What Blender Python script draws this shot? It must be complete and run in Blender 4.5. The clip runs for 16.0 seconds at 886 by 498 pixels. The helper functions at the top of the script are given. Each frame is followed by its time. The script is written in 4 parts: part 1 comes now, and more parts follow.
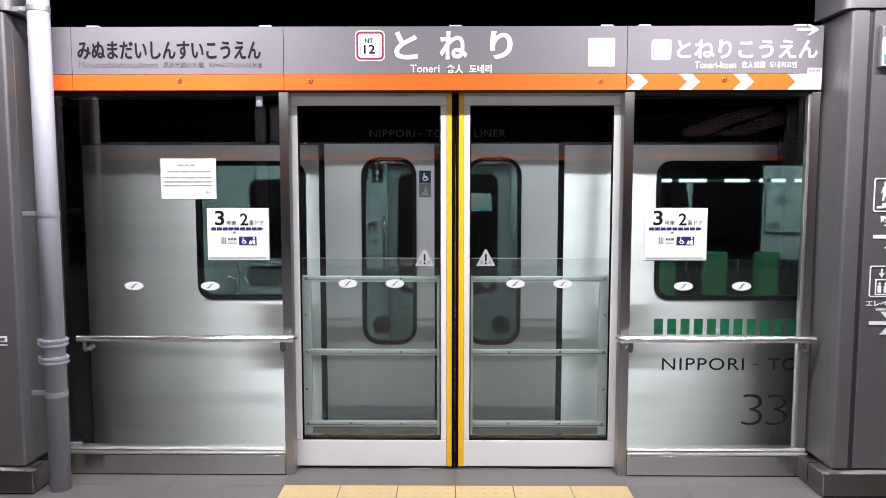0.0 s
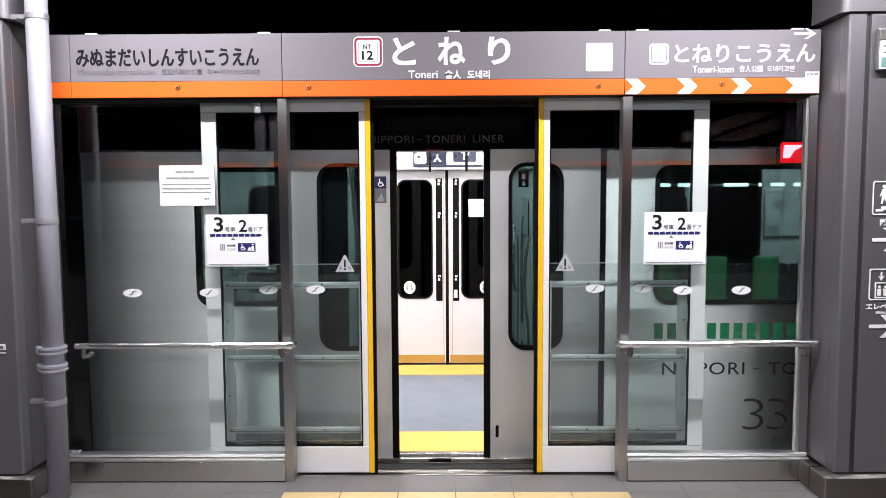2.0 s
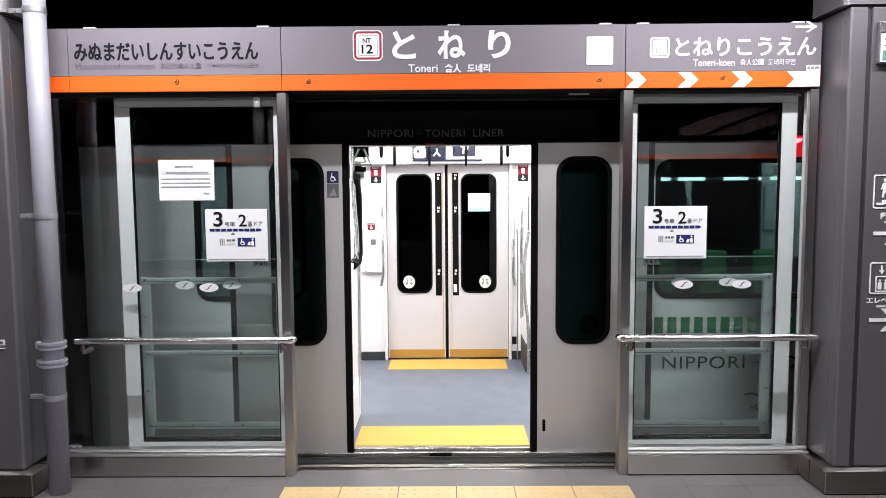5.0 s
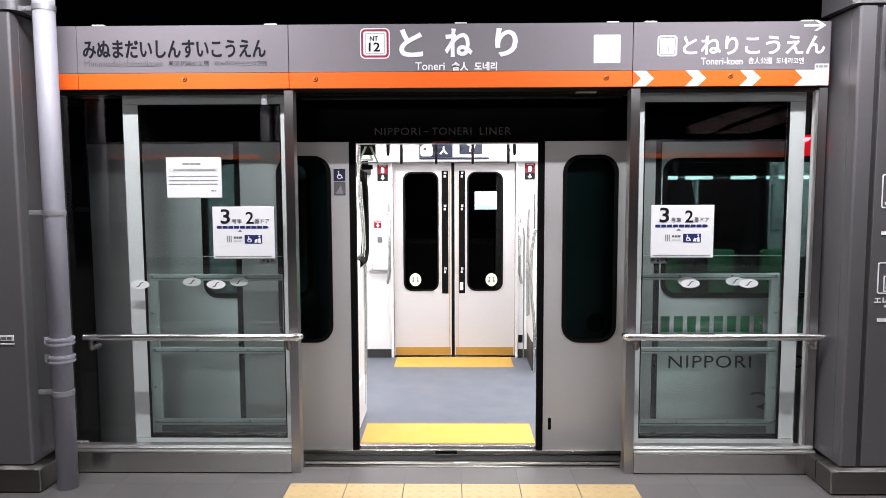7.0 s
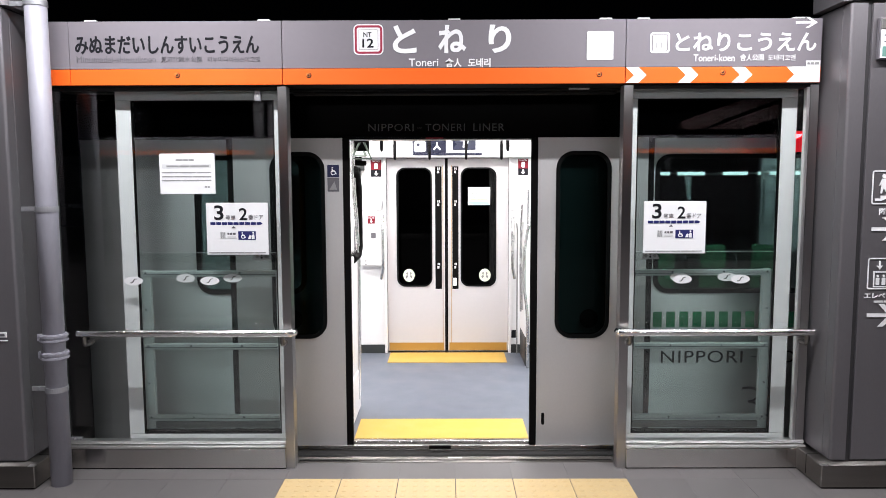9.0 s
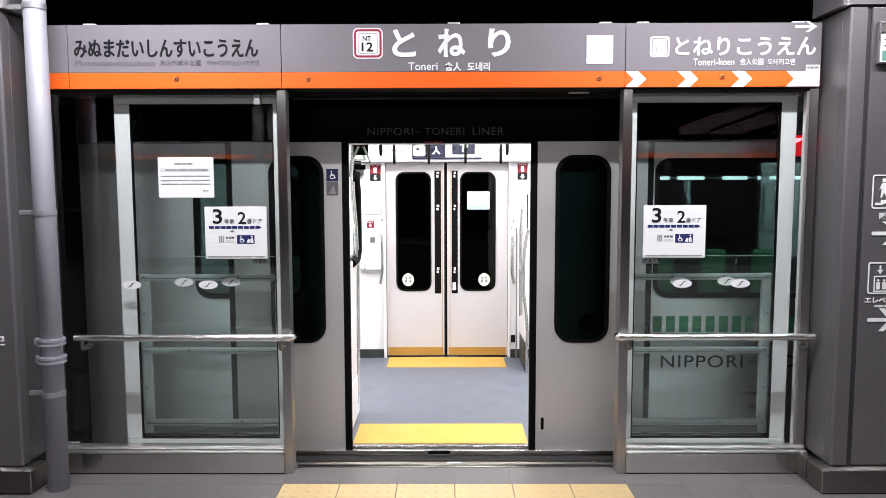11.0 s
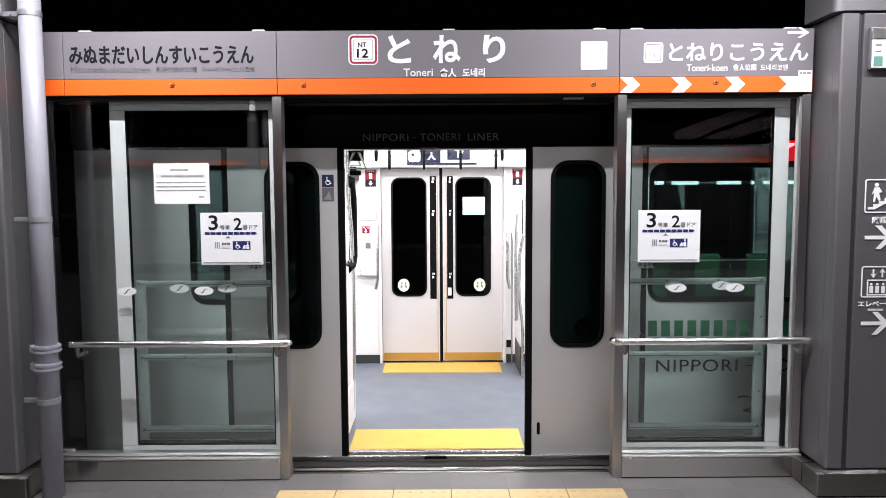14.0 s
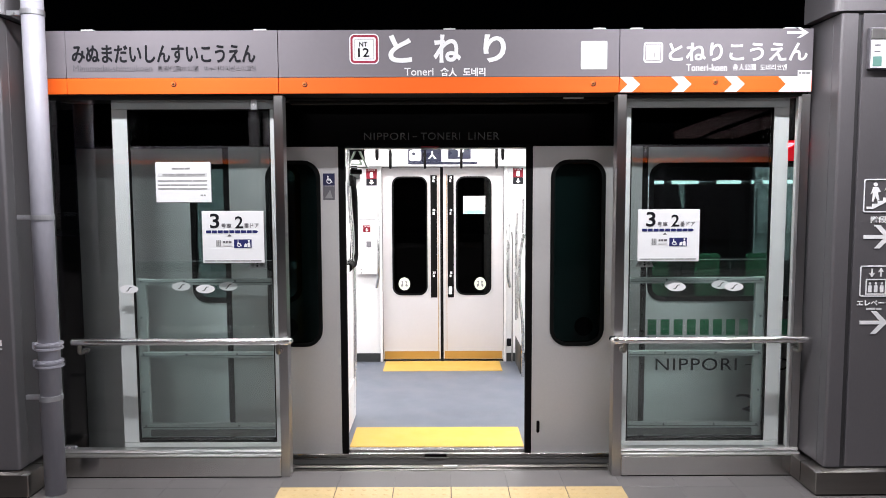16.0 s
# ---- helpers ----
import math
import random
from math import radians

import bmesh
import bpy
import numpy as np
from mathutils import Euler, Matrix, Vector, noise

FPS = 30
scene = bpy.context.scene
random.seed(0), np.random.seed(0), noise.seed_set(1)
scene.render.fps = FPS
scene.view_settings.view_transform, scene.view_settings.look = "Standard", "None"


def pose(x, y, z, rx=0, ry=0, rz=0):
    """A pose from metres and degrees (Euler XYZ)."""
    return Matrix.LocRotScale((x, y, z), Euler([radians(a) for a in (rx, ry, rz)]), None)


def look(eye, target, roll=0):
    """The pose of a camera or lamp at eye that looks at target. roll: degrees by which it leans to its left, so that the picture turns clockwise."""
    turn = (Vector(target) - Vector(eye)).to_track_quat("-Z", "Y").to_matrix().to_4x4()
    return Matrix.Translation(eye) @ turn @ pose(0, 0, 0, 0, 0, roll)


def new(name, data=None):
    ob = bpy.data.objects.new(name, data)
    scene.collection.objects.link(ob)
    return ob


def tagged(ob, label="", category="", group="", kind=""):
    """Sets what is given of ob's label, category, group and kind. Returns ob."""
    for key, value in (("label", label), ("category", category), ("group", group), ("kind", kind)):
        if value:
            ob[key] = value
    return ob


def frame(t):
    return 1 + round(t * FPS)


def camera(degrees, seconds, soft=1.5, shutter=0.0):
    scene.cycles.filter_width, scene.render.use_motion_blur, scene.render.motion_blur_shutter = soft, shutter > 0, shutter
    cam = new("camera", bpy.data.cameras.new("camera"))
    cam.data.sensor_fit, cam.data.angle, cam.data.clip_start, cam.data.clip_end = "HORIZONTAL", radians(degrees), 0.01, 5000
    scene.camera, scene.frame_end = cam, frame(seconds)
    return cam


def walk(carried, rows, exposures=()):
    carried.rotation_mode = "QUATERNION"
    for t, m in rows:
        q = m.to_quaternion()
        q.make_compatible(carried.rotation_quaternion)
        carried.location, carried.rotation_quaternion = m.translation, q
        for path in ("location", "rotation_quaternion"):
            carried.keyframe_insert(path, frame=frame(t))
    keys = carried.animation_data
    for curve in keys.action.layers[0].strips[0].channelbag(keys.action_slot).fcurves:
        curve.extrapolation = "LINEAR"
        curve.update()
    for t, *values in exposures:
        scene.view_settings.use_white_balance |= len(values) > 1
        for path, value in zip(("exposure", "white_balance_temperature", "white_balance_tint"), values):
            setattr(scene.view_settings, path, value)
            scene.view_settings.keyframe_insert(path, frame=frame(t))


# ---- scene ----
cam = camera(63.0, 16.0, soft=0.9)
PATH = [
    (0, (-0.031, -3.855, 1.575), (-0.049, -1.863, 1.4), -0.0),
    (0.5, (-0.034, -3.857, 1.567), (-0.049, -1.865, 1.395), -0.3),
    (1, (-0.032, -3.856, 1.566), (-0.042, -1.863, 1.4), -0.3),
    (1.5, (-0.034, -3.856, 1.573), (-0.047, -1.863, 1.411), -0.4),
    (2, (-0.028, -3.852, 1.569), (-0.045, -1.859, 1.412), -0.3),
    (2.5, (-0.024, -3.851, 1.568), (-0.038, -1.858, 1.401), -0.3),
    (3, (-0.032, -3.856, 1.574), (-0.042, -1.863, 1.407), -0.4),
    (3.5, (-0.036, -3.858, 1.573), (-0.052, -1.865, 1.407), -0.4),
    (4, (-0.037, -3.842, 1.564), (-0.049, -1.848, 1.399), -0.4),
    (6.5, (-0.038, -3.851, 1.574), (-0.061, -1.859, 1.389), -0.2),
    (7, (-0.036, -3.849, 1.569), (-0.067, -1.857, 1.391), -0.2),
    (7.5, (-0.031, -3.854, 1.575), (-0.062, -1.862, 1.397), -0.2),
    (8, (-0.038, -3.853, 1.567), (-0.059, -1.861, 1.389), -0.1),
    (8.5, (-0.041, -3.857, 1.574), (-0.049, -1.866, 1.382), -0.1),
    (9, (-0.039, -3.859, 1.576), (-0.051, -1.868, 1.384), -0.2),
    (11.5, (-0.039, -3.847, 1.566), (-0.047, -1.855, 1.389), -0.1),
    (12, (-0.036, -3.848, 1.56), (-0.04, -1.856, 1.382), -0.1),
    (12.5, (-0.026, -3.849, 1.568), (-0.044, -1.857, 1.388), -0.1),
    (13, (-0.041, -3.849, 1.566), (-0.051, -1.858, 1.381), -0.2),
    (13.5, (-0.034, -3.849, 1.563), (-0.045, -1.856, 1.392), -0.3),
    (14, (-0.043, -3.857, 1.572), (-0.039, -1.864, 1.408), -0.3),
    (14.5, (-0.045, -3.861, 1.561), (-0.039, -1.868, 1.397), -0.3),
    (15, (-0.042, -3.872, 1.572), (-0.034, -1.879, 1.411), -0.4),
    (15.5, (-0.039, -3.875, 1.568), (-0.035, -1.882, 1.402), -0.3),
    (16, (-0.039, -3.874, 1.57), (-0.038, -1.881, 1.404), -0.2),
]
# the camera stops down a little when the lit interior opens up
walk(cam, [(t, look(e, g, r)) for t, e, g, r in PATH], [(0, 0.03), (1.2, 0.02), (2.0, -0.13), (2.8, -0.31), (3.6, -0.38), (16, -0.38)])

# ---- world, light, exposure ----
world = bpy.data.worlds.new("night")
scene.world = world
world.use_nodes = True
world.node_tree.nodes["Background"].inputs[0].default_value = (0.004, 0.005, 0.008, 1)
world.node_tree.nodes["Background"].inputs[1].default_value = 0.05


def area(name, m, w, h, watts, color=(1, 1, 1)):
    data = bpy.data.lights.new(name, "AREA")
    data.shape, data.size, data.size_y, data.energy, data.color = "RECTANGLE", w, h, watts, color
    ob = new(name, data)
    ob.matrix_world = m
    return ob


LAMP_Y, LAMP_Y2, LAMP_Y3, LAMP_Z = -0.96, -5.6, -9.0, 3.06
# two tubes over each screen and column, none over the doorway itself
LAMP_RUNS = ((-3.62, -2.45, 5), (-2.05, -0.88, 84), (0.62, 1.79, 69), (1.98, 3.15, 48))
for la, lb, watts in LAMP_RUNS:
    area("platform_tube_light", pose((la + lb) / 2, LAMP_Y, LAMP_Z), lb - la, 0.04, watts * (lb - la), (0.955, 0.947, 1.0))
for lx in (-1.1, 0.9, 2.9):
    area("car_ceiling_light", pose(lx, 0.98, 2.11), 1.7, 0.16, 53, (1.0, 0.985, 0.985))
    area("car_ceiling_light", pose(lx, 1.92, 2.11), 1.7, 0.16, 53, (1.0, 0.985, 0.985))


area("platform_tube_light", pose(0.1, LAMP_Y2, LAMP_Z), 7.2, 0.06, 240, (0.955, 0.947, 1.0))
area("platform_tube_light", pose(0.0, LAMP_Y3, LAMP_Z), 12.6, 0.14, 330, (0.955, 0.947, 1.0))


# ---- materials ----
def mat(name, color, rough=0.5, metal=0.0, var=0.08, scale=6.0, fine=90.0, bump=0.0, stretch=(1, 1, 1), emit=0.0, coat=0.0, by_object=0.0, brushed=None, spec=0.5, aniso=1.0):
    m = bpy.data.materials.new(name)
    m.use_nodes = True
    nt = m.node_tree
    b = nt.nodes["Principled BSDF"]
    b.inputs["Roughness"].default_value, b.inputs["Metallic"].default_value = rough, metal
    b.inputs["Coat Weight"].default_value, b.inputs["Specular IOR Level"].default_value = coat, spec
    c = (*color, 1)
    if emit:
        b.inputs["Emission Color"].default_value, b.inputs["Emission Strength"].default_value = c, emit
    if brushed is not None:
        tan = nt.nodes.new("ShaderNodeTangent")
        tan.direction_type, tan.axis = "RADIAL", "Z"
        nt.links.new(tan.outputs[0], b.inputs["Tangent"])
        b.inputs["Anisotropic"].default_value, b.inputs["Anisotropic Rotation"].default_value = aniso, brushed
    if not var:
        b.inputs["Base Color"].default_value = c
        return m
    tc, mp = nt.nodes.new("ShaderNodeTexCoord"), nt.nodes.new("ShaderNodeMapping")
    mp.inputs["Scale"].default_value = stretch
    nt.links.new(tc.outputs["Object"], mp.inputs["Vector"])
    n1, n2 = nt.nodes.new("ShaderNodeTexNoise"), nt.nodes.new("ShaderNodeTexNoise")
    n1.inputs["Scale"].default_value, n2.inputs["Scale"].default_value = scale, fine
    n1.inputs["Detail"].default_value = 5
    for n in (n1, n2):
        nt.links.new(mp.outputs[0], n.inputs["Vector"])
    add = nt.nodes.new("ShaderNodeMath")
    add.operation = "MULTIPLY_ADD"
    add.inputs[1].default_value = 0.45
    nt.links.new(n2.outputs[0], add.inputs[0]), nt.links.new(n1.outputs[0], add.inputs[2])
    last = add.outputs[0]
    if by_object:
        info, mix = nt.nodes.new("ShaderNodeObjectInfo"), nt.nodes.new("ShaderNodeMath")
        mix.operation = "MULTIPLY_ADD"
        mix.inputs[1].default_value = by_object
        nt.links.new(info.outputs["Random"], mix.inputs[0]), nt.links.new(last, mix.inputs[2])
        last = mix.outputs[0]
    ramp = nt.nodes.new("ShaderNodeMapRange")
    ramp.inputs["From Min"].default_value, ramp.inputs["From Max"].default_value = 0.4, 1.05
    ramp.inputs["To Min"].default_value, ramp.inputs["To Max"].default_value = 1 - var, 1 + var
    nt.links.new(last, ramp.inputs["Value"])
    mul = nt.nodes.new("ShaderNodeVectorMath")
    mul.operation = "SCALE"
    mul.inputs[0].default_value = color
    nt.links.new(ramp.outputs[0], mul.inputs["Scale"])
    nt.links.new(mul.outputs[0], b.inputs["Base Color"])
    rr = nt.nodes.new("ShaderNodeMapRange")
    rr.inputs["From Min"].default_value, rr.inputs["From Max"].default_value = 0.35, 0.7
    rr.inputs["To Min"].default_value, rr.inputs["To Max"].default_value = max(0.03, rough * (0.85 if brushed is None else 0.96)), min(1, rough * (1.2 if brushed is None else 1.05))
    nt.links.new(n1.outputs[0], rr.inputs["Value"]), nt.links.new(rr.outputs[0], b.inputs["Roughness"])
    if bump:
        bp = nt.nodes.new("ShaderNodeBump")
        bp.inputs["Strength"].default_value, bp.inputs["Distance"].default_value = bump, 0.004
        nt.links.new(n2.outputs[0], bp.inputs["Height"]), nt.links.new(bp.outputs[0], b.inputs["Normal"])
    return m


def glass(name, tint, gloss_rough=0.0, sheen=1.15):
    """A thin pane: tinted clear sheet with mirror gloss that grows at grazing angles."""
    m = bpy.data.materials.new(name)
    m.use_nodes = True
    nt = m.node_tree
    nt.nodes.remove(nt.nodes["Principled BSDF"])
    tr, gl, lw, mx, pw, ma = (nt.nodes.new("ShaderNode" + k) for k in ("BsdfTransparent", "BsdfGlossy", "LayerWeight", "MixShader", "Math", "Math"))
    tr.inputs[0].default_value = (*tint, 1)
    gl.inputs["Roughness"].default_value = gloss_rough
    gl.inputs[0].default_value = (1, 1, 1, 1)
    pw.operation, ma.operation = "POWER", "MULTIPLY_ADD"
    pw.inputs[1].default_value, ma.inputs[1].default_value, ma.inputs[2].default_value = 5, 0.95, 0.04 * sheen
    nt.links.new(lw.outputs["Facing"], pw.inputs[0]), nt.links.new(pw.outputs[0], ma.inputs[0])
    nt.links.new(ma.outputs[0], mx.inputs[0]), nt.links.new(tr.outputs[0], mx.inputs[1]), nt.links.new(gl.outputs[0], mx.inputs[2])
    nt.links.new(mx.outputs[0], nt.nodes["Material Output"].inputs[0])
    return m


M = dict(
    tile=mat("grey_floor_tile", (0.115, 0.107, 0.106), 0.38, 0, 0.22, 7, 160, 0.05, by_object=0.25),
    grout=mat("grey_grout", (0.095, 0.09, 0.088), 0.8, 0, 0.1, 10),
    tactile=mat("yellow_tactile_tile", (0.47, 0.345, 0.17), 0.5, 0, 0.12, 9, 140, 0.05, by_object=0.2),
    column=mat("grey_painted_panel", (0.168, 0.159, 0.168), 0.36, 0.5, 0.10, 2.5, 140, 0.015, (1, 1, 0.25)),
    column_dark=mat("dark_joint", (0.03, 0.028, 0.03), 0.6, 0, 0.1),
    steel=mat("hairline_stainless", (0.56, 0.542, 0.525), 0.21, 1.0, 0.06, 1.2, 30, 0.0, (0.3, 1, 14), brushed=0.25),
    steel_v=mat("brushed_post_steel", (0.50, 0.49, 0.485), 0.32, 1.0, 0.08, 1.2, 30, 0.0, (14, 14, 0.4), brushed=0.0),
    steel_dark=mat("dull_skirting_steel", (0.25, 0.232, 0.217), 0.33, 1.0, 0.1, 1.5, 30, 0.0, (0.3, 0.3, 14), brushed=0.25),
    trim=mat("satin_trim_steel", (0.80, 0.79, 0.78), 0.34, 1.0, 0.05, 4, 40),
    chrome=mat("polished_rail_steel", (0.92, 0.91, 0.90), 0.17, 1.0, 0.03, 1.5, 20),
    body=mat("train_stainless", (0.885, 0.88, 0.872), 0.53, 1.0, 0.07, 1.4, 30, 0.0, (0.3, 1, 10), brushed=0.25, aniso=0.93),
    leaf=mat("train_door_steel", (0.52, 0.508, 0.503), 0.46, 0.4, 0.05, 2.0, 90, 0.0),
    alu=mat("white_aluminium_frame", (0.74, 0.73, 0.735), 0.45, 0.0, 0.04, 3, 70),
    alu_in=mat("satin_aluminium_bar", (0.78, 0.79, 0.78), 0.38, 0.35, 0.05, 3, 50),
    yellow=mat("yellow_edge_tape", (0.86, 0.475, 0.003), 0.45, 0, 0.05, 5, 60),
    rubber=mat("black_rubber", (0.004, 0.0037, 0.0037), 0.7, 0, 0.2, 8, spec=0.06),
    gasket=mat("window_gasket", (0.004, 0.0045, 0.0045), 0.55, 0, 0.2, 8, spec=0.06),
    fascia=mat("black_gloss_fascia", (0.0006, 0.0006, 0.0007), 0.2, 0, 0.2, 3, spec=0.03),
    sign=mat("sign_grey", (0.180, 0.165, 0.181), 0.5, 0.0, 0.05, 1.6, 40, spec=0.22),
    lock=mat("orange_lock_face", (0.72, 0.20, 0.045), 0.35, 0.2, 0.05, 20),
    orange=mat("sign_orange", (0.84, 0.125, 0.014), 0.5, 0, 0.04, 2, 50, spec=0.25),
    white=mat("white_print", (0.77, 0.77, 0.775), 0.5, 0, 0.03, 6),
    ink=mat("dark_print", (0.012, 0.012, 0.015), 0.5, 0, 0.1, 10, spec=0.08),
    ink_soft=mat("grey_print", (0.115, 0.108, 0.12), 0.5, 0, 0.1, 10),
    maroon=mat("maroon_print", (0.30, 0.015, 0.045), 0.5, 0, 0.1, 10),
    navy=mat("navy_print", (0.018, 0.022, 0.11), 0.5, 0, 0.1, 10, spec=0.2),
    red=mat("red_label", (0.16, 0.006, 0.015), 0.5, 0, 0.1, 10, spec=0.2),
    grey=mat("mid_grey_print", (0.25, 0.25, 0.25), 0.5, 0, 0.1, 10),
    pale=mat("pale_print", (0.62, 0.62, 0.62), 0.5, 0, 0.1, 10),
    sky_blue=mat("light_blue_print", (0.25, 0.58, 0.72), 0.5, 0, 0.1, 10),
    straw=mat("straw_print", (0.75, 0.66, 0.28), 0.5, 0, 0.1, 10),
    navy_dim=mat("faded_navy_print", (0.022, 0.024, 0.065), 0.5, 0, 0.1, 10, spec=0.2),
    teal_print=mat("teal_print", (0.09, 0.20, 0.17), 0.5, 0, 0.1, 10),
    sticker=mat("faded_sticker", (0.42, 0.42, 0.43), 0.5, 0, 0.06, 9),
    kick=mat("grey_kick_channel", (0.22, 0.215, 0.21), 0.4, 0.5, 0.1, 6),
    screen_navy=mat("dark_navy_panel", (0.016, 0.018, 0.042), 0.3, 0, 0.1, 6),
    pale_green=mat("pale_green_sticker", (0.66, 0.72, 0.56), 0.5, 0, 0.05, 8),
    pipe=mat("grey_plastic_pipe", (0.285, 0.28, 0.318), 0.42, 0, 0.12, 4, 60, 0.03, (1, 1, 0.3)),
    steel_galv=mat("galvanised_strap", (0.36, 0.36, 0.38), 0.42, 0.6, 0.1, 14, 60),
    green=mat("green_livery", (0.004, 0.19, 0.072), 0.45, 0, 0.06, 6, spec=0.2),
    seat=mat("green_seat_cloth", (0.085, 0.28, 0.14), 0.85, 0, 0.25, 14, 220, 0.2),
    grip=mat("pale_green_plastic", (0.16, 0.20, 0.16), 0.4, 0, 0.05, 8),
    seat_dark=mat("dark_seat_shell", (0.02, 0.022, 0.022), 0.5, 0, 0.1, 6),
    in_wall=mat("white_interior_panel", (0.64, 0.63, 0.635), 0.4, 0, 0.03, 2, 50),
    in_floor=mat("blue_grey_vinyl", (0.102, 0.112, 0.140), 0.42, 0, 0.07, 4, 220, 0.03),
    mat_y=mat("yellow_mat", (0.50, 0.30, 0.05), 0.5, 0, 0.05, 6, 120),
    mat_far=mat("amber_mat", (0.47, 0.285, 0.055), 0.5, 0, 0.05, 6, 120),
    mat_o=mat("orange_yellow_mat", (0.35, 0.185, 0.032), 0.5, 0, 0.05, 6, 120),
    in_door=mat("white_door_panel", (0.48, 0.457, 0.463), 0.42, 0, 0.03, 2, 50),
    undercar=mat("underframe_grey", (0.05, 0.05, 0.055), 0.6, 0, 0.2, 4),
    concrete=mat("dark_concrete", (0.12, 0.12, 0.12), 0.85, 0, 0.25, 2, 30, 0.1),
    ceiling=mat("white_ceiling_panel", (0.30, 0.295, 0.29), 0.6, 0, 0.05, 2, 40),
    dark_wall=mat("dark_far_wall", (0.035, 0.035, 0.038), 0.4, 0, 0.15, 1.5, 20),
    red_lamp=mat("red_lamp_halo", (1.0, 0.006, 0.02), 0.3, 0, 0, emit=0.75),
    tube=mat("tube_diffuser", (1.0, 0.96, 0.94), 0.4, 0, 0, emit=8.0),
    lit_tube=mat("lit_strip_tube", (1.0, 0.98, 0.97), 0.4, 0, 0, emit=22.0),
    led=mat("lit_ceiling_panel", (1.0, 0.98, 0.97), 0.4, 0, 0, emit=5.0),
    psd_glass=glass("clear_door_glass", (0.888, 0.925, 0.912), sheen=1.9),
    door_glass=glass("sliding_door_glass", (0.805, 0.853, 0.852), sheen=1.7),
    car_glass=glass("green_tinted_glass", (0.042, 0.069, 0.068), sheen=0.15),
    night_glass=glass("dark_night_glass", (0.03, 0.036, 0.036), sheen=0.2),
    fascia_print=mat("dim_grey_print", (0.085, 0.085, 0.085), 0.5, 0, 0.1, 10, spec=0.2),
    rail_in=mat("satin_interior_rail", (0.55, 0.55, 0.55), 0.25, 1.0, 0.05, 4, 40),
    stair=mat("maroon_stair_soffit", (0.034, 0.011, 0.011), 0.6, 0, 0.15, 1.2, 20),
    red_hot=mat("hot_red_lamp", (1.0, 0.075, 0.095), 0.3, 0, 0, emit=13.0),
    beam=mat("dark_header_beam", (0.016, 0.0155, 0.015), 0.5, 0.0, 0.1, 4, spec=0.2),
)

# ---- mesh helpers ----
BASE = {}


def thing(name, at, label, category, group="", kind=""):
    ob = tagged(new(name), label, category, group, kind)
    ob.location = at
    BASE[ob] = Vector(at)
    return ob


def put(ob, parent, at=(0, 0, 0)):
    """Parent ob, whose mesh is in world space, under a thing or part."""
    if parent is not None:
        ob.parent = parent
        BASE[ob] = BASE[parent]
        ob.data.transform(Matrix.Translation(-BASE[parent]))
    return ob


def part(name, bm, material, parent, label=""):
    me = bpy.data.meshes.new(name)
    bm.to_mesh(me)
    bm.free()
    me.materials.append(M[material])
    ob = put(new(name, me), parent)
    return tagged(ob, label) if label else ob


def box(x0, x1, y0, y1, z0, z1, bevel=0.0, bm=None):
    bm = bm or bmesh.new()
    vs = bmesh.ops.create_cube(bm, size=1)["verts"]
    for v in vs:
        v.co = (x0 + (v.co.x + 0.5) * (x1 - x0), y0 + (v.co.y + 0.5) * (y1 - y0), z0 + (v.co.z + 0.5) * (z1 - z0))
    if bevel:
        bmesh.ops.bevel(bm, geom=list({e for v in vs for e in v.link_edges}), offset=bevel, segments=2, affect="EDGES", profile=0.5)
    return bm


def pane(x0, x1, y0, y1, z0, z1):
    """A glass sheet: its front face and its rim."""
    bm = box(x0, x1, y0, y1, z0, z1)
    bmesh.ops.delete(bm, geom=[f for f in bm.faces if f.normal.y > 0.5], context="FACES_ONLY")
    return bm


def rod(a, b, r, seg=16, bm=None, r2=None):
    bm = bm or bmesh.new()
    a, b = Vector(a), Vector(b)
    d = b - a
    m = Matrix.Translation((a + b) / 2) @ d.to_track_quat("Z", "Y").to_matrix().to_4x4()
    bmesh.ops.create_cone(bm, cap_ends=True, segments=seg, radius1=r, radius2=r if r2 is None else r2, depth=d.length, matrix=m)
    return bm


def ball(c, r, bm=None, flat=(1, 1, 1)):
    bm = bm or bmesh.new()
    bmesh.ops.create_uvsphere(bm, u_segments=14, v_segments=8, radius=1, matrix=Matrix.Translation(c) @ Matrix.Diagonal((r * flat[0], r * flat[1], r * flat[2], 1)))
    return bm


def tube(points, r, material, parent, name, label="", seg=4):
    """A bent bar through points."""
    cu = bpy.data.curves.new(name, "CURVE")
    cu.dimensions, cu.bevel_depth, cu.bevel_resolution, cu.use_fill_caps = "3D", r, seg, True
    sp = cu.splines.new("POLY")
    sp.points.add(len(points) - 1)
    for p, c in zip(sp.points, points):
        p.co = (*c, 1)
    me = curve_mesh(cu, name)
    for f in me.polygons:
        f.use_smooth = True
    me.materials.append(M[material])
    ob = put(new(name, me), parent)
    return tagged(ob, label) if label else ob


def curve_mesh(cu, name):
    tmp = new("tmp", cu)
    bpy.context.view_layer.update()
    me = bpy.data.meshes.new_from_object(tmp.evaluated_get(bpy.context.evaluated_depsgraph_get()))
    me.name = name
    bpy.data.objects.remove(tmp)
    bpy.data.curves.remove(cu)
    me.materials.clear()
    return me


FACE = pose(0, 0, 0, 90)


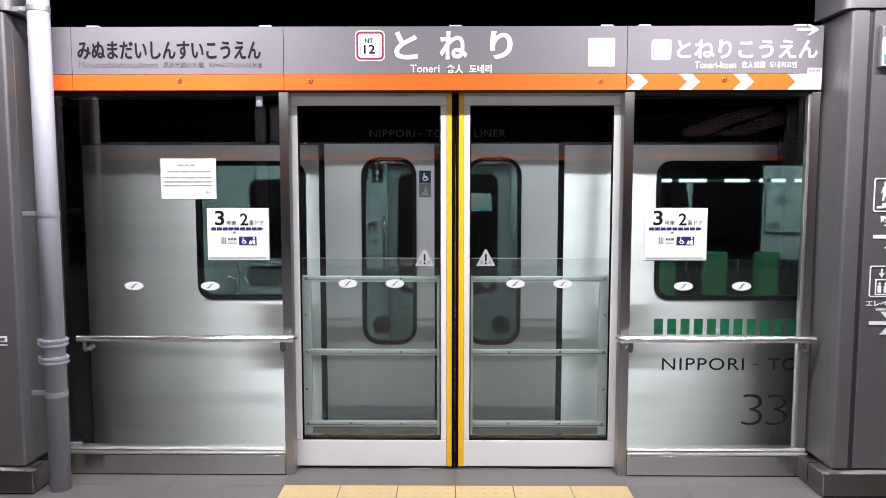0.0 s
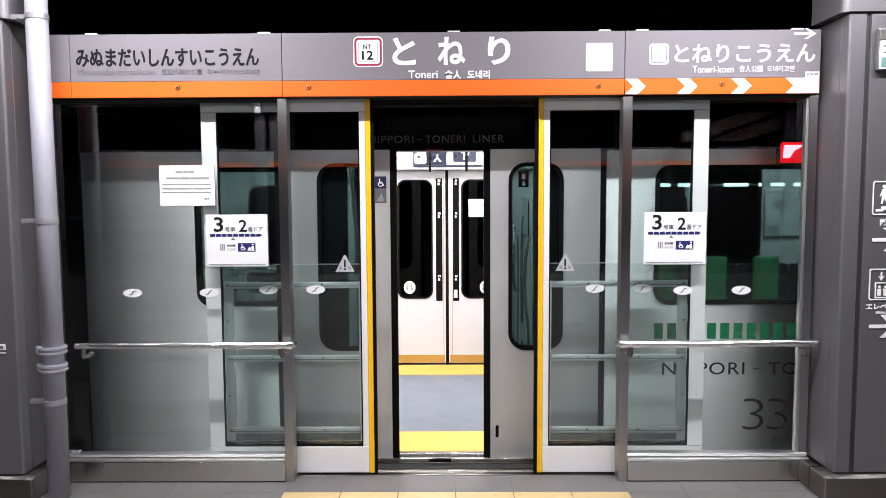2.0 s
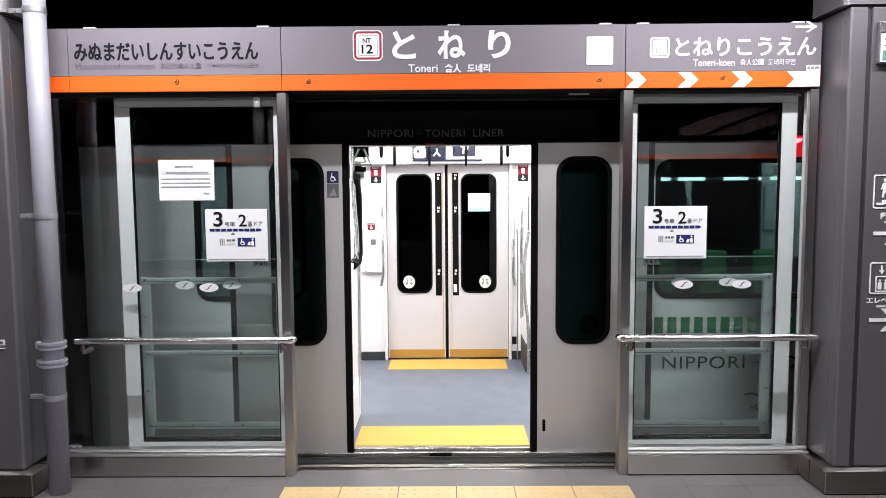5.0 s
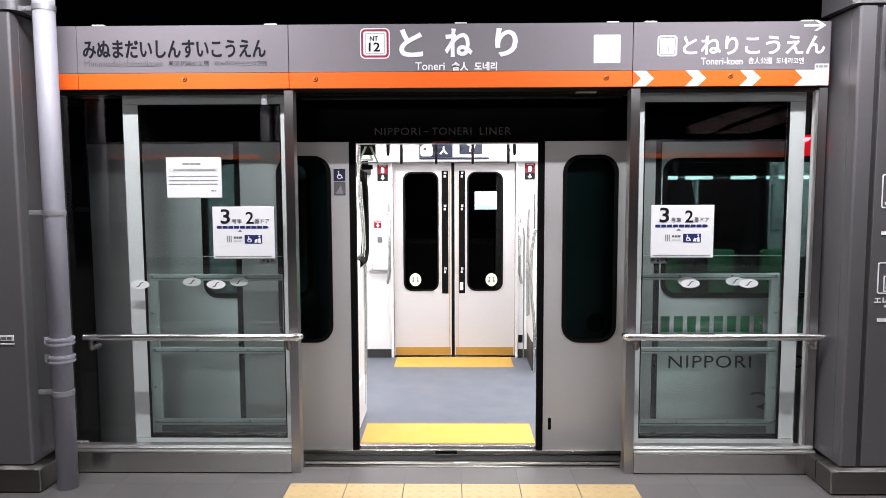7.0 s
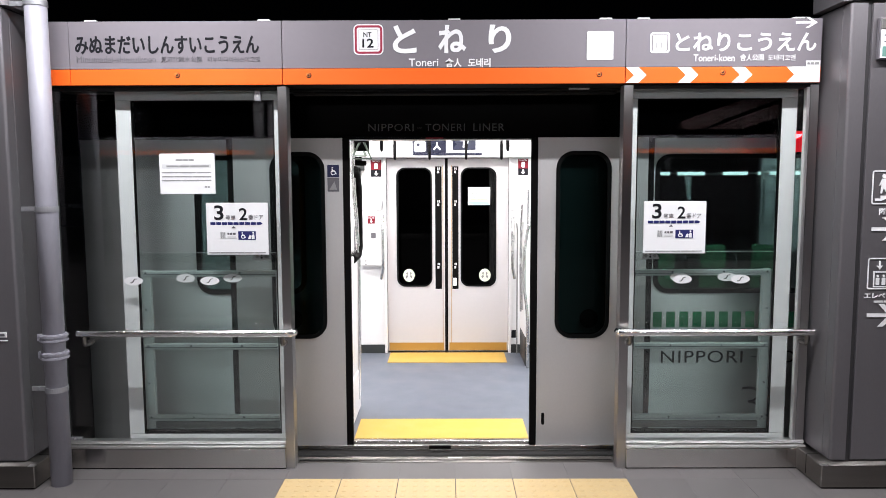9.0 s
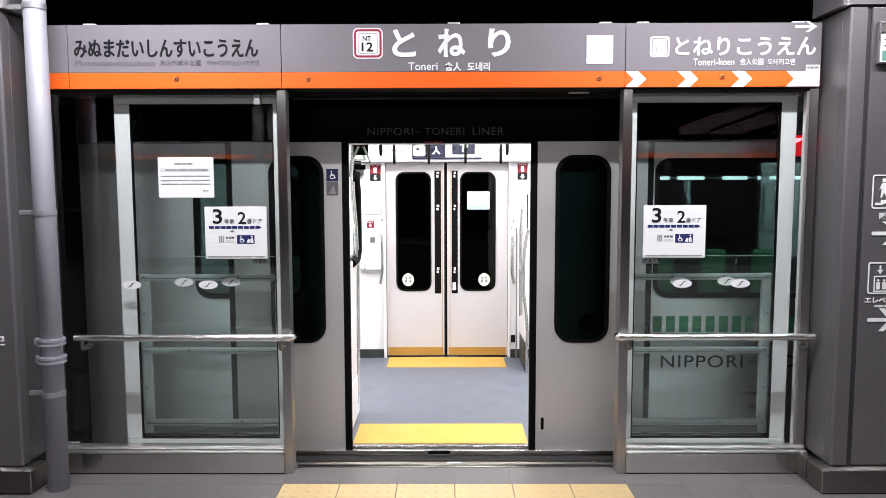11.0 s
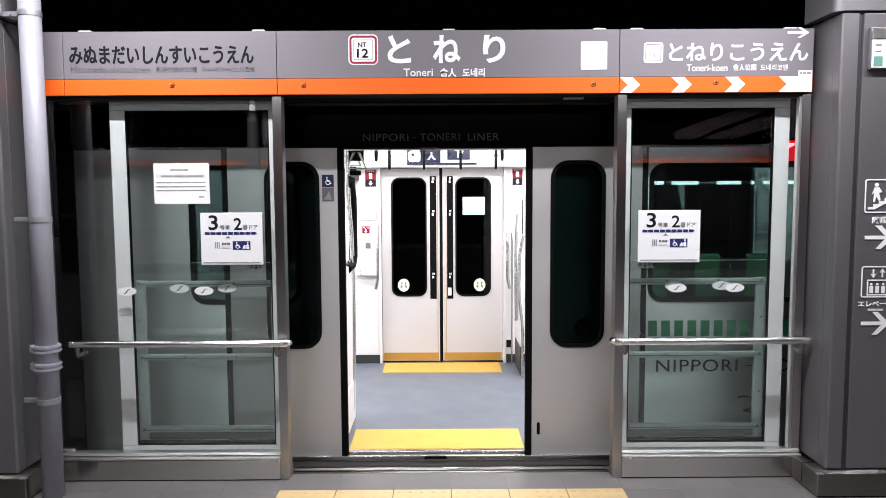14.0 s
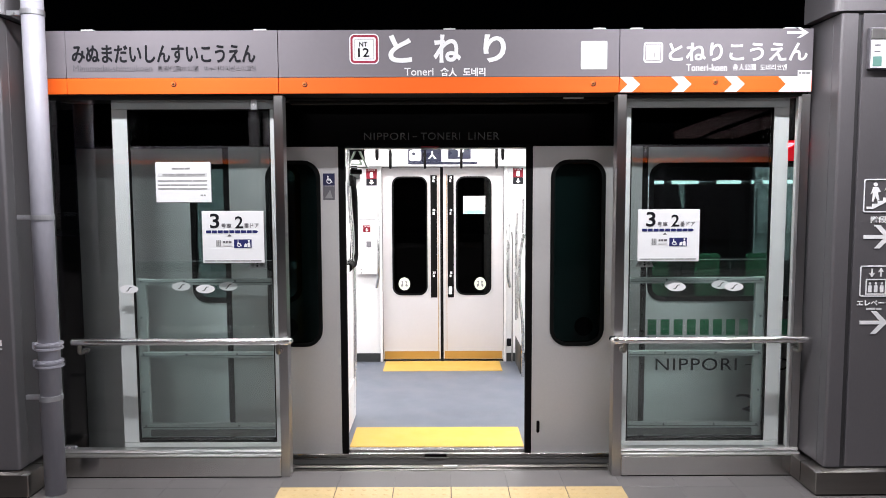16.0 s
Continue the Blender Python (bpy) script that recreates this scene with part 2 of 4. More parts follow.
def rrect(x0, x1, z0, z1, r=0.0, n=6):
    if r <= 0:
        return [(x0, z0), (x1, z0), (x1, z1), (x0, z1)]
    out = []
    for cx, cz, a0 in ((x1 - r, z0 + r, -90), (x1 - r, z1 - r, 0), (x0 + r, z1 - r, 90), (x0 + r, z0 + r, 180)):
        for i in range(n + 1):
            a = radians(a0 + 90 * i / n)
            out.append((cx + r * math.cos(a), cz + r * math.sin(a)))
    return out


def oval(cx, cz, rx, rz, n=24):
    return [(cx + rx * math.cos(2 * math.pi * i / n), cz + rz * math.sin(2 * math.pi * i / n)) for i in range(n)]


def sheet(name, loops, y0, y1, material, parent, label=""):
    """A sheet standing in the xz plane from y0 to y1, cut out of outlines: the later ones are holes."""
    cu = bpy.data.curves.new(name, "CURVE")
    cu.dimensions, cu.fill_mode, cu.extrude = "2D", "BOTH", abs(y1 - y0) / 2
    for loop in loops:
        sp = cu.splines.new("POLY")
        sp.points.add(len(loop) - 1)
        for p, c in zip(sp.points, loop):
            p.co = (c[0], c[1], 0, 1)
        sp.use_cyclic_u = True
    me = curve_mesh(cu, name)
    me.transform(Matrix.Translation((0, (y0 + y1) / 2, 0)) @ FACE)
    me.materials.append(M[material])
    ob = put(new(name, me), parent)
    return tagged(ob, label) if label else ob


def lettering(text, x0, x1, z0, z1, y, material, parent, bold=0.0, gap=1.0, name="lettering", fat=0.0, each=False):
    """Raised print that fills the given box on the plane y, facing the platform."""
    cu = bpy.data.curves.new(name, "FONT")
    cu.body, cu.extrude, cu.offset, cu.space_character, cu.resolution_u = text, 0.002, bold, gap, 4
    me = curve_mesh(cu, name)
    co = np.array([v.co[:] for v in me.vertices])
    lo, hi = co.min(0), co.max(0)
    sx, sz = (x1 - x0) / (hi[0] - lo[0]), (z1 - z0) / (hi[1] - lo[1])
    for v in me.vertices:
        v.co = (x0 + (v.co.x - lo[0]) * sx, z0 + (v.co.y - lo[1]) * sz, v.co.z * 0.6)
    if fat:
        bm = bmesh.new()
        for k, (u, v) in enumerate(((0, 0), (1, 0), (-1, 0), (0, 1), (0, -1), (0.7, 0.7), (-0.7, 0.7), (0.7, -0.7), (-0.7, -0.7))):
            cp = me.copy()
            cp.transform(Matrix.Translation((u * fat, v * fat, -0.00015 * k)))
            bm.from_mesh(cp)
            bpy.data.meshes.remove(cp)
        bm.to_mesh(me)
        bm.free()
    me.transform(Matrix.Translation((0, y, 0)) @ FACE)
    me.materials.append(M[material])
    if each:
        return by_character(me, len(text), x0, x1, parent)
    return put(new(name, me), parent)


def by_character(me, n, x0, x1, parent):
    """Split a line of equally wide characters into one part each."""
    bm = bmesh.new()
    bm.from_mesh(me)
    cell, left = {}, set(bm.verts)
    while left:
        group, todo = [], [left.pop()]
        while todo:
            v = todo.pop()
            group.append(v)
            for e in v.link_edges:
                o = e.other_vert(v)
                if o in left:
                    left.discard(o)
                    todo.append(o)
        c = (min(v.co.x for v in group) + max(v.co.x for v in group)) / 2
        k = min(n - 1, max(0, int((c - x0) / (x1 - x0) * n)))
        for v in group:
            cell[v.index] = k
    bm.free()
    for k in range(n):
        ids = [i for i in range(len(me.vertices)) if cell[i] == k]
        if not ids:
            continue
        num = {i: j for j, i in enumerate(ids)}
        one = bpy.data.meshes.new("character")
        one.from_pydata([me.vertices[i].co[:] for i in ids], [], [[num[i] for i in p.vertices] for p in me.polygons if p.vertices[0] in num])
        one.materials.append(me.materials[0])
        put(new("character", one), parent)
    bpy.data.meshes.remove(me)


def bars(x0, x1, z0, z1, y, material, parent, cuts=(), name="print_bar", gap=0.004):
    """Plain bars in place of small print."""
    bm = bmesh.new()
    xs = [0, *cuts, 1]
    for a, b in zip(xs, xs[1:]):
        box(x0 + (x1 - x0) * a, x0 + (x1 - x0) * b - gap, y - 0.0015, y + 0.001, z0, z1, bm=bm)
    return part(name, bm, material, parent)


def oval_sticker(cx, cz, y, parent):
    st = sheet("oval_sticker", [oval(cx, cz, 0.051, 0.0235)], y - 0.002, y, "white", parent, "white oval glass sticker")
    pts = ((-0.024, -0.013), (-0.010, -0.014), (0.000, -0.007), (0.006, 0.005), (0.012, 0.010), (0.026, 0.011), (0.026, 0.015), (0.009, 0.014), (0.000, 0.007), (-0.006, -0.004), (-0.012, -0.009), (-0.024, -0.009))
    sheet("mark", [[(cx + u * 0.72, cz + v * 0.85) for u, v in pts]], y - 0.003, y - 0.002, "ink", st)


# ---- platform floor, ceiling, far side ----
EDGE = 0.124
floor = tagged(part("floor", box(-9, 9, -10.5, EDGE - 0.004, -0.30, -0.0022), "grout", None), "grey tiled station platform floor", "floor", kind="structure")
BASE[floor] = Vector((0, 0, 0))
part("edge_nosing", box(-9, 9, EDGE - 0.003, EDGE + 0.012, -0.10, 0.001, 0.003), "steel_dark", floor, "steel platform edge strip")
part("track_wall", box(-9, 9, EDGE - 0.3, EDGE - 0.005, -1.2, -0.302), "concrete", floor)
tagged(part("ceiling", box(-9, 9, -10.5, -0.55, 3.14, 3.3), "ceiling", None), "pale panelled canopy ceiling", "ceiling", kind="structure")
guideway = tagged(part("ground", box(-40, 40, EDGE + 0.012, 40, -1.5, -1.2), "concrete", None), "dark concrete guideway under the train", "guideway", kind="structure")
for y, la, lb in (*((LAMP_Y, *run[:2]) for run in LAMP_RUNS), (LAMP_Y2, -3.5, 3.7), (LAMP_Y3, -6.3, 6.3)):
    lamp = thing("tube_light", ((la + lb) / 2, y, 3.14), "white fluorescent tube light in a ceiling channel", "ceiling light", "platform tube lights")
    part("channel", box(la - 0.05, lb + 0.05, y - 0.11, y + 0.11, 3.10, 3.138, 0.004), "alu", lamp)
    # added unseen lips; the deep one hides the farthest tube from the glass reflections
    for k in (-1, 1):
        part("lip", box(la - 0.05, lb + 0.05, y + k * 0.118 - 0.004, y + k * 0.118 + 0.004, 2.975 if y == LAMP_Y3 and k > 0 else 3.085, 3.137, 0.001), "beam", lamp, "added dark lip that shields the tube")
    part("tube", box(la, lb, y - 0.04, y + 0.04, 3.08, 3.098, 0.004), "tube", lamp, "glowing white tube cover")

# opposite side of the platform, behind the camera
OY = -10.0
far = tagged(part("wall_opposite", box(-9, 9, OY - 0.4, OY - 0.3, 0, 2.06), "dark_wall", None), "dark glazed screen on the opposite platform edge", "wall", kind="structure")
BASE[far] = Vector((0, 0, 0))
part("header_band", box(-6.9, 9, OY - 0.05, OY, 2.150, 2.40), "sign", far)
part("orange_band", box(-6.7, 9, OY - 0.05, OY + 0.001, 2.06, 2.148), "orange", far, "orange band")
part("plinth", box(-9, 9, OY - 0.1, OY, 0.0, 0.15), "steel", far)
for x in (-6.6, -4.8, -3.0, -1.2, 0.6, 2.4, 4.2, 6.0, 7.8):
    part("post", box(x - 0.06, x + 0.06, OY - 0.1, OY - 0.052, 0.15, 2.4), "dark_wall", far)
    part("kick_rail", box(x + 0.061, x + 1.739, OY - 0.1, OY - 0.06, 0.9, 0.94), "dark_wall", far)
sheet("arrow", [[(-2.46, 2.300), (-2.40, 2.345), (-2.38, 2.345), (-2.42, 2.308), (-2.33, 2.308), (-2.33, 2.292), (-2.42, 2.292), (-2.38, 2.255), (-2.40, 2.255)]], OY + 0.001, OY + 0.003, "white", far)
for x0, n, w in ((-2.26, 7, 0.155), (3.37, 7, 0.14)):
    for k in range(n):
        a, b = x0 + w * k, x0 + w * k + w * 0.80
        c, h = (a + b) / 2, (0.012, -0.01, 0.02, 0.0)[k % 4]
        bars(a, b, 2.338, 2.352, OY + 0.002, "white", far)
        bars(a + 0.01, b - 0.012, 2.300 + h, 2.316 + h, OY + 0.002, "white", far)
        bars(a, b - 0.02, 2.256, 2.270, OY + 0.002, "white", far)
        bars(c - 0.014 + h, c + 0.010 + h, 2.256, 2.352, OY + 0.0035, "white", far)
for x in (-3.33, 6.75):
    part("upper_column", box(x - 0.11, x + 0.11, OY - 0.03, OY + 0.03, 2.42, 3.13, 0.01), "column", far, "grey cladding above the opposite sign")
for x in (-3.59, 6.36):
    part("opposite_column", box(x - 0.085, x + 0.085, OY + 0.02, OY + 0.19, 0, 3.13, 0.01), "column", far, "grey column on the opposite side")
for x0, w in ((-6.60, 0.15), (-5.99, 0.17)):
    sheet("print_bar", [rrect(x0, x0 + w, 2.262, 2.385, 0.02), rrect(x0 + 0.035, x0 + w - 0.035, 2.295, 2.352, 0.01)], OY + 0.001, OY + 0.003, "white", far)
sheet("print_bar", [[(-6.26, 2.29), (-6.15, 2.262), (-6.08, 2.30), (-6.13, 2.325), (-6.10, 2.385), (-6.13, 2.385), (-6.17, 2.32), (-6.24, 2.31)]], OY + 0.001, OY + 0.003, "white", far)
sheet("stair_soffit", [[(4.36, 2.50), (4.36, 2.642), (5.75, 3.12), (6.21, 3.12), (6.21, 3.06), (5.13, 2.67), (4.76, 2.50)]], OY + 0.02, OY + 0.20, "stair", far, "maroon underside of a sloping stair")
sheet("stair_soffit", [[(4.88, 2.50), (5.25, 2.63), (6.20, 2.97), (6.20, 2.72), (5.5, 2.50)]], OY + 0.02, OY + 0.17, "stair", far)
for x in (-9.1, 9.0):
    tagged(part("wall_end", box(x, x + 0.1, -10.3, -0.6, 0, 3.14), "dark_wall", None), "dark wall closing the platform end", "wall", kind="structure")

# ---- columns ----
def column(name, s, inner, label, joint):
    """Clad column; s: which way it extends in x from its inner side; joint: an open joint in its front."""
    col = tagged(new(name), label, "column", "platform columns", "structure")
    BASE[col] = Vector((0, 0, 0))

    def prism(z0, z1, d, front, width, back=0.05, r=0.014):
        """A corner piece with a rounded arris."""
        x = inner + s * d
        pts = [(x, back)] + [(x + s * r * (1 - math.cos(a)), front + r * (1 - math.sin(a))) for a in (0, 0.26, 0.52, 0.79, 1.05, 1.31, math.pi / 2)] + [(x + s * width, front), (x + s * width, back)]
        n = len(pts)
        bm = bmesh.new()
        lo = [bm.verts.new((px, py, z0)) for px, py in pts]
        hi = [bm.verts.new((px, py, z1)) for px, py in pts]
        bm.faces.new(lo), bm.faces.new(hi)
        for k in range(n):
            bm.faces.new((lo[k], lo[(k + 1) % n], hi[(k + 1) % n], hi[k]))
        bmesh.ops.recalc_face_normals(bm, faces=bm.faces[:])
        return bm

    FRONT, SPLIT = -0.257, -0.186
    part("core", prism(0.12, 3.13, 0.076, -0.243, 0.7), "column_dark", col)
    part("corner_panel", prism(0.136, 2.418, 0.064, FRONT, 0.081 if joint else 0.8, SPLIT), "column", col)
    part("side_panel", box(*sorted((inner + s * 0.064, inner + s * 0.13)), SPLIT + 0.004, 0.05, 0.136, 2.418, 0.002), "column", col)
    if joint:
        part("front_panel", box(*sorted((inner + s * 0.171, inner + s * 0.80)), FRONT, 0.05, 0.136, 2.418, 0.003), "column", col)
    part("upper_cladding", prism(2.430, 3.13, 0.030, -0.263, 0.77, r=0.05), "column", col)
    sk = part("skirting", box(*sorted((inner, inner + s * 0.84)), -0.305, 0.02, 0.007, 0.125, 0.006), "steel_dark", col, "stainless steel skirting")
    part("corner_guard", box(*sorted((inner - s * 0.0012, inner + s * 0.034)), -0.3065, -0.283, 0.1215, 0.1265, 0.001), "trim", sk)
    # black strip standing in for the shade line under the skirting
    part("base_seal", box(*sorted((inner + s * 0.01, inner + s * 0.83)), -0.297, 0.02, 0.0, 0.0065), "rubber", col)
    part("skirting_joint", box(*sorted((inner - s * 0.001, inner + s * 0.062)), -0.152, -0.147, 0.02, 0.1262, 0.0005), "rubber", sk)
    return col


column("column_1", -1, -2.151, "grey clad platform column with a steel skirting", False)
col_right = column("column_2", 1, 1.855, "grey clad platform column with white wayfinding icons", True)

# wayfinding icons on the right column
CY = -0.2585
px0 = 2.062


def way_box(z0, z1):
    return sheet("icon_frame", [rrect(px0, px0 + 0.165, z0, z1, 0.012), rrect(px0 + 0.006, px0 + 0.159, z0 + 0.006, z1 - 0.006, 0.008)], CY - 0.002, CY, "white", col_right, "white outlined icon")


def way_arrow(z):
    x = px0 + 0.008
    sheet("arrow", [[(x, z - 0.009), (x + 0.10, z - 0.009), (x + 0.055, z - 0.058), (x + 0.083, z - 0.058), (x + 0.142, z), (x + 0.083, z + 0.058), (x + 0.055, z + 0.058), (x + 0.10, z + 0.009), (x, z + 0.009)]], CY - 0.002, CY, "white", col_right, "white arrow")


fr1 = way_box(1.445, 1.612)
sheet("stair_icon", [[(px0 + 0.018, 1.462), (px0 + 0.05, 1.462), (px0 + 0.15, 1.515), (px0 + 0.15, 1.535), (px0 + 0.128, 1.535), (px0 + 0.128, 1.518), (px0 + 0.10, 1.518), (px0 + 0.10, 1.503), (px0 + 0.072, 1.503), (px0 + 0.072, 1.488), (px0 + 0.045, 1.488), (px0 + 0.045, 1.474), (px0 + 0.018, 1.474)]], CY - 0.002, CY, "white", fr1)
for dx, dz in ((0, 0), (0.068, 0.022)):
    sheet("icon_shape", [oval(px0 + 0.058 + dx, 1.584 + dz * 0.6, 0.010, 0.010, 12)], CY - 0.002, CY, "white", fr1)
sheet("icon_shape", [[(px0 + 0.048, 1.572), (px0 + 0.070, 1.572), (px0 + 0.086, 1.548), (px0 + 0.070, 1.544), (px0 + 0.080, 1.508), (px0 + 0.070, 1.504), (px0 + 0.058, 1.526), (px0 + 0.050, 1.498), (px0 + 0.042, 1.500), (px0 + 0.046, 1.545), (px0 + 0.034, 1.535)]], CY - 0.002, CY, "white", fr1)
sheet("icon_shape", [[(px0 + 0.116, 1.586), (px0 + 0.136, 1.586), (px0 + 0.150, 1.566), (px0 + 0.138, 1.560), (px0 + 0.146, 1.540), (px0 + 0.136, 1.536), (px0 + 0.126, 1.548), (px0 + 0.118, 1.528), (px0 + 0.110, 1.530), (px0 + 0.114, 1.562), (px0 + 0.103, 1.552)]], CY - 0.002, CY, "white", fr1)
lettering("階段", px0 + 0.042, px0 + 0.122, 1.392, 1.426, CY, "white", col_right, 0.02)
bars(px0 + 0.06, px0 + 0.10, 1.374, 1.382, CY, "pale", col_right)
way_arrow(1.322)
fr2 = way_box(1.02, 1.178)
sheet("lift_icon", [rrect(px0 + 0.03, px0 + 0.135, 1.03, 1.11), rrect(px0 + 0.036, px0 + 0.129, 1.036, 1.104)], CY - 0.002, CY, "white", fr2)
for i in range(3):
    x = px0 + 0.052 + 0.030 * i
    sheet("icon_shape", [rrect(x - 0.009, x + 0.009, 1.042, 1.078, 0.004)], CY - 0.002, CY, "white", fr2)
    sheet("icon_shape", [oval(x, 1.087, 0.006, 0.006, 10)], CY - 0.002, CY, "white", fr2)
for i, d in ((0, -1), (1, 1)):
    x = px0 + 0.06 + 0.045 * i
    sheet("icon_shape", [[(x - 0.004, 1.142 - 0.02 * d), (x + 0.004, 1.142 - 0.02 * d), (x + 0.004, 1.142 + 0.005 * d), (x + 0.015, 1.142 + 0.002 * d), (x, 1.142 + 0.024 * d), (x - 0.015, 1.142 + 0.002 * d), (x - 0.004, 1.142 + 0.005 * d)]], CY - 0.002, CY, "white", fr2)
lettering("エレベータ", px0 - 0.01, px0 + 0.165, 0.973, 1.003, CY, "white", col_right, 0.02)
bars(px0 + 0.04, px0 + 0.12, 0.952, 0.962, CY, "pale", col_right, (0.6,))
way_arrow(0.888)

plaque = thing("wall_plaque", (2.17, -0.26, 2.10), "small pale green and white plaque on a column", "plaque")
part("board", box(2.045, 2.26, -0.285, -0.2585, 2.145, 2.345, 0.004), "ink_soft", plaque)
part("face", box(2.052, 2.253, -0.288, -0.2845, 2.152, 2.285), "white", plaque)
part("cap", box(2.050, 2.255, -0.290, -0.2845, 2.288, 2.338, 0.004), "steel_v", plaque, "brushed metal cap")
for z in (2.255, 2.225):
    bars(2.066, 2.10, z, z + 0.008, -0.288, "ink_soft", plaque)
bars(2.075, 2.24, 2.262, 2.274, -0.288, "pale", plaque, (0.3, 0.7))
bars(2.060, 2.108, 2.158, 2.206, -0.288, "teal_print", plaque)
bars(2.125, 2.24, 2.158, 2.206, -0.288, "teal_print", plaque)
tag = thing("column_label", (-2.37, -0.26, 0.80), "small white label on a column", "label")
part("plate", box(-2.43, -2.276, -0.262, -0.2585, 0.783, 0.812, 0.002), "white", tag)
bars(-2.425, -2.283, 0.791, 0.804, -0.262, "ink_soft", tag, (0.3, 0.6, 0.8))
part("plate", box(-2.43, -2.276, -0.2615, -0.2585, 0.765, 0.770), "white", tag)

# ---- drain pipe ----
PX, PY, PR = -2.056, -0.226, 0.0515
pipe = thing("drain_pipe", (PX, PY, 0), "light grey plastic drain pipe with clamps on a column", "pipe")


def smooth(ob):
    for f in ob.data.polygons:
        f.use_smooth = len(f.vertices) == 4
    return ob


smooth(part("pipe", rod((PX, PY, 0.0), (PX, PY, 3.13), PR, 32), "pipe", pipe))
for z in (0.777, 0.686):
    bm = rod((PX, PY, z - 0.020), (PX, PY, z + 0.020), PR + 0.010, 32)
    rod((PX, PY, z - 0.016), (PX, PY, z - 0.006), PR + 0.016, 32, bm)
    rod((PX, PY, z + 0.006), (PX, PY, z + 0.016), PR + 0.016, 32, bm)
    part("coupling", bm, "pipe", pipe)
    part("flange", box(PX - 0.082, PX - 0.05, PY - 0.012, PY + 0.012, z - 0.018, z + 0.018, 0.003), "pipe", pipe)
for z in (0.508, 1.434, 2.44):
    part("clamp", rod((PX, PY, z - 0.013), (PX, PY, z + 0.013), PR + 0.004, 32), "steel_galv", pipe)
    part("clamp_arm", box(PX - 0.128, PX - 0.045, PY - 0.005, PY + 0.012, z - 0.012, z + 0.012, 0.002), "steel_galv", pipe)
    part("bolt", rod((PX - 0.09, PY - 0.012, z), (PX - 0.09, PY, z), 0.006, 8), "steel_galv", pipe)

# ---- platform screen: posts, plinths, glass, rails ----
SX0, SX1 = -2.10, 1.862


def screen_side(s, post0, post1, end, label):
    sc = thing("platform_screen", ((post1 + end) / 2, 0.0, 0), label, "platform screen", "platform screens")
    a, b = sorted((post0, post1))
    part("post", box(a, b, -0.032, 0.045, 0, 2.062, 0.003), "steel_v", sc, "brushed steel post")
    e0, e1 = sorted((end, end - s * 0.045))
    part("end_post", box(e0, e1, -0.012, 0.05, 0.13, 2.062, 0.003), "steel_v" if s > 0 else "beam", sc)
    t0, t1 = sorted((end - s * 0.0465, end - s * 0.064))
    if s > 0:
        part("edge_trim", box(t0, t1, -0.014, 0.02, 0.153, 2.05, 0.003), "trim", sc, "bright glazing bead")
    x0, x1 = sorted((post1, end))
    part("plinth", box(x0, x1, -0.042, 0.045, 0.006, 0.115, 0.003), "steel", sc, "stainless steel plinth")
    # contact shade under the plinth, made as a recessed black strip
    part("base_seal", box(x0, x1, -0.038, 0.04, 0.0, 0.0055), "rubber", sc)
    part("trim", box(x0, x1, -0.045, 0.045, 0.1165, 0.132, 0.005), "trim", sc)
    part("trim", box(x0, x1, -0.024, 0.03, 0.135, 0.152, 0.006), "trim", sc)
    g = part("glass", pane(*sorted((post1, end - s * 0.045)), 0.004, 0.012, 0.15, 2.05), "psd_glass", sc, "clear greenish glass pane")
    part("top_rail", box(x0, x1, -0.004, 0.03, 2.045, 2.064), "beam", sc)
    return sc


screen_l = screen_side(-1, -0.876, -0.925, -2.182, "glass platform screen with a steel handrail and plinth")
screen_r = screen_side(1, 0.882, 0.932, 1.905, "glass platform screen with a steel handrail, plinth and numbered placard")
for x0, x1, z0, z1 in ((-2.125, -2.058, 0.153, 0.166), (-1.052, -1.018, 1.99, 2.044)):
    cl = part("glass_clamp", box(x0, x1, -0.006, 0.016, z0, z1, 0.004), "steel_galv", screen_l, "small steel glass clamp")
    part("bolt", rod(((x0 + x1) / 2, -0.010, (z0 + z1) / 2), ((x0 + x1) / 2, -0.005, (z0 + z1) / 2), 0.006, 12), "trim", cl)
for cx in (-1.735, -1.322):
    oval_sticker(cx, 1.035, 0.003, screen_l)
for cx in (1.224, 1.535):
    oval_sticker(cx, 1.037, 0.003, screen_r)


def handrail(x0, x1, flip):
    rail = thing("handrail", ((x0 + x1) / 2, -0.09, 0.72), "polished steel handrail on brackets", "handrail", "handrails")
    z, y = 0.766, -0.092
    inner, outer = (x1, x0) if not flip else (x0, x1)
    tube([(x0, y, z), (x1, y, z)], 0.0195, "chrome", rail, "bar", seg=6)
    k = 1 if not flip else -1
    tube([(inner - k * 0.01, y, z), (inner + k * 0.012, y + 0.012, z), (inner + k * 0.018, y + 0.04, z - 0.004), (inner + k * 0.016, -0.03, z - 0.006)], 0.0195, "chrome", rail, "end_bend", seg=6)
    part("end_cap", ball((inner + k * 0.008, y + 0.008, z), 0.0245), "chrome", rail)
    part("joint_sleeve", rod((inner - k * 0.075, y, z), (inner - k * 0.055, y, z), 0.0215, 20), "chrome", rail)
    for bx in (inner - k * 0.035, outer + k * 0.035):
        tube([(bx, y, z - 0.015), (bx, y, z - 0.05), (bx, y + 0.012, z - 0.062), (bx, -0.02 if bx == inner - k * 0.035 else 0.0, z - 0.062)], 0.012, "steel_dark", rail, "bracket")
        part("bracket_plate", rod((bx, -0.034, z - 0.062), (bx, -0.030, z - 0.062), 0.017, 16), "steel", rail)
    return rail


handrail(-2.005, -0.882, False)
handrail(0.892, 1.895, True)


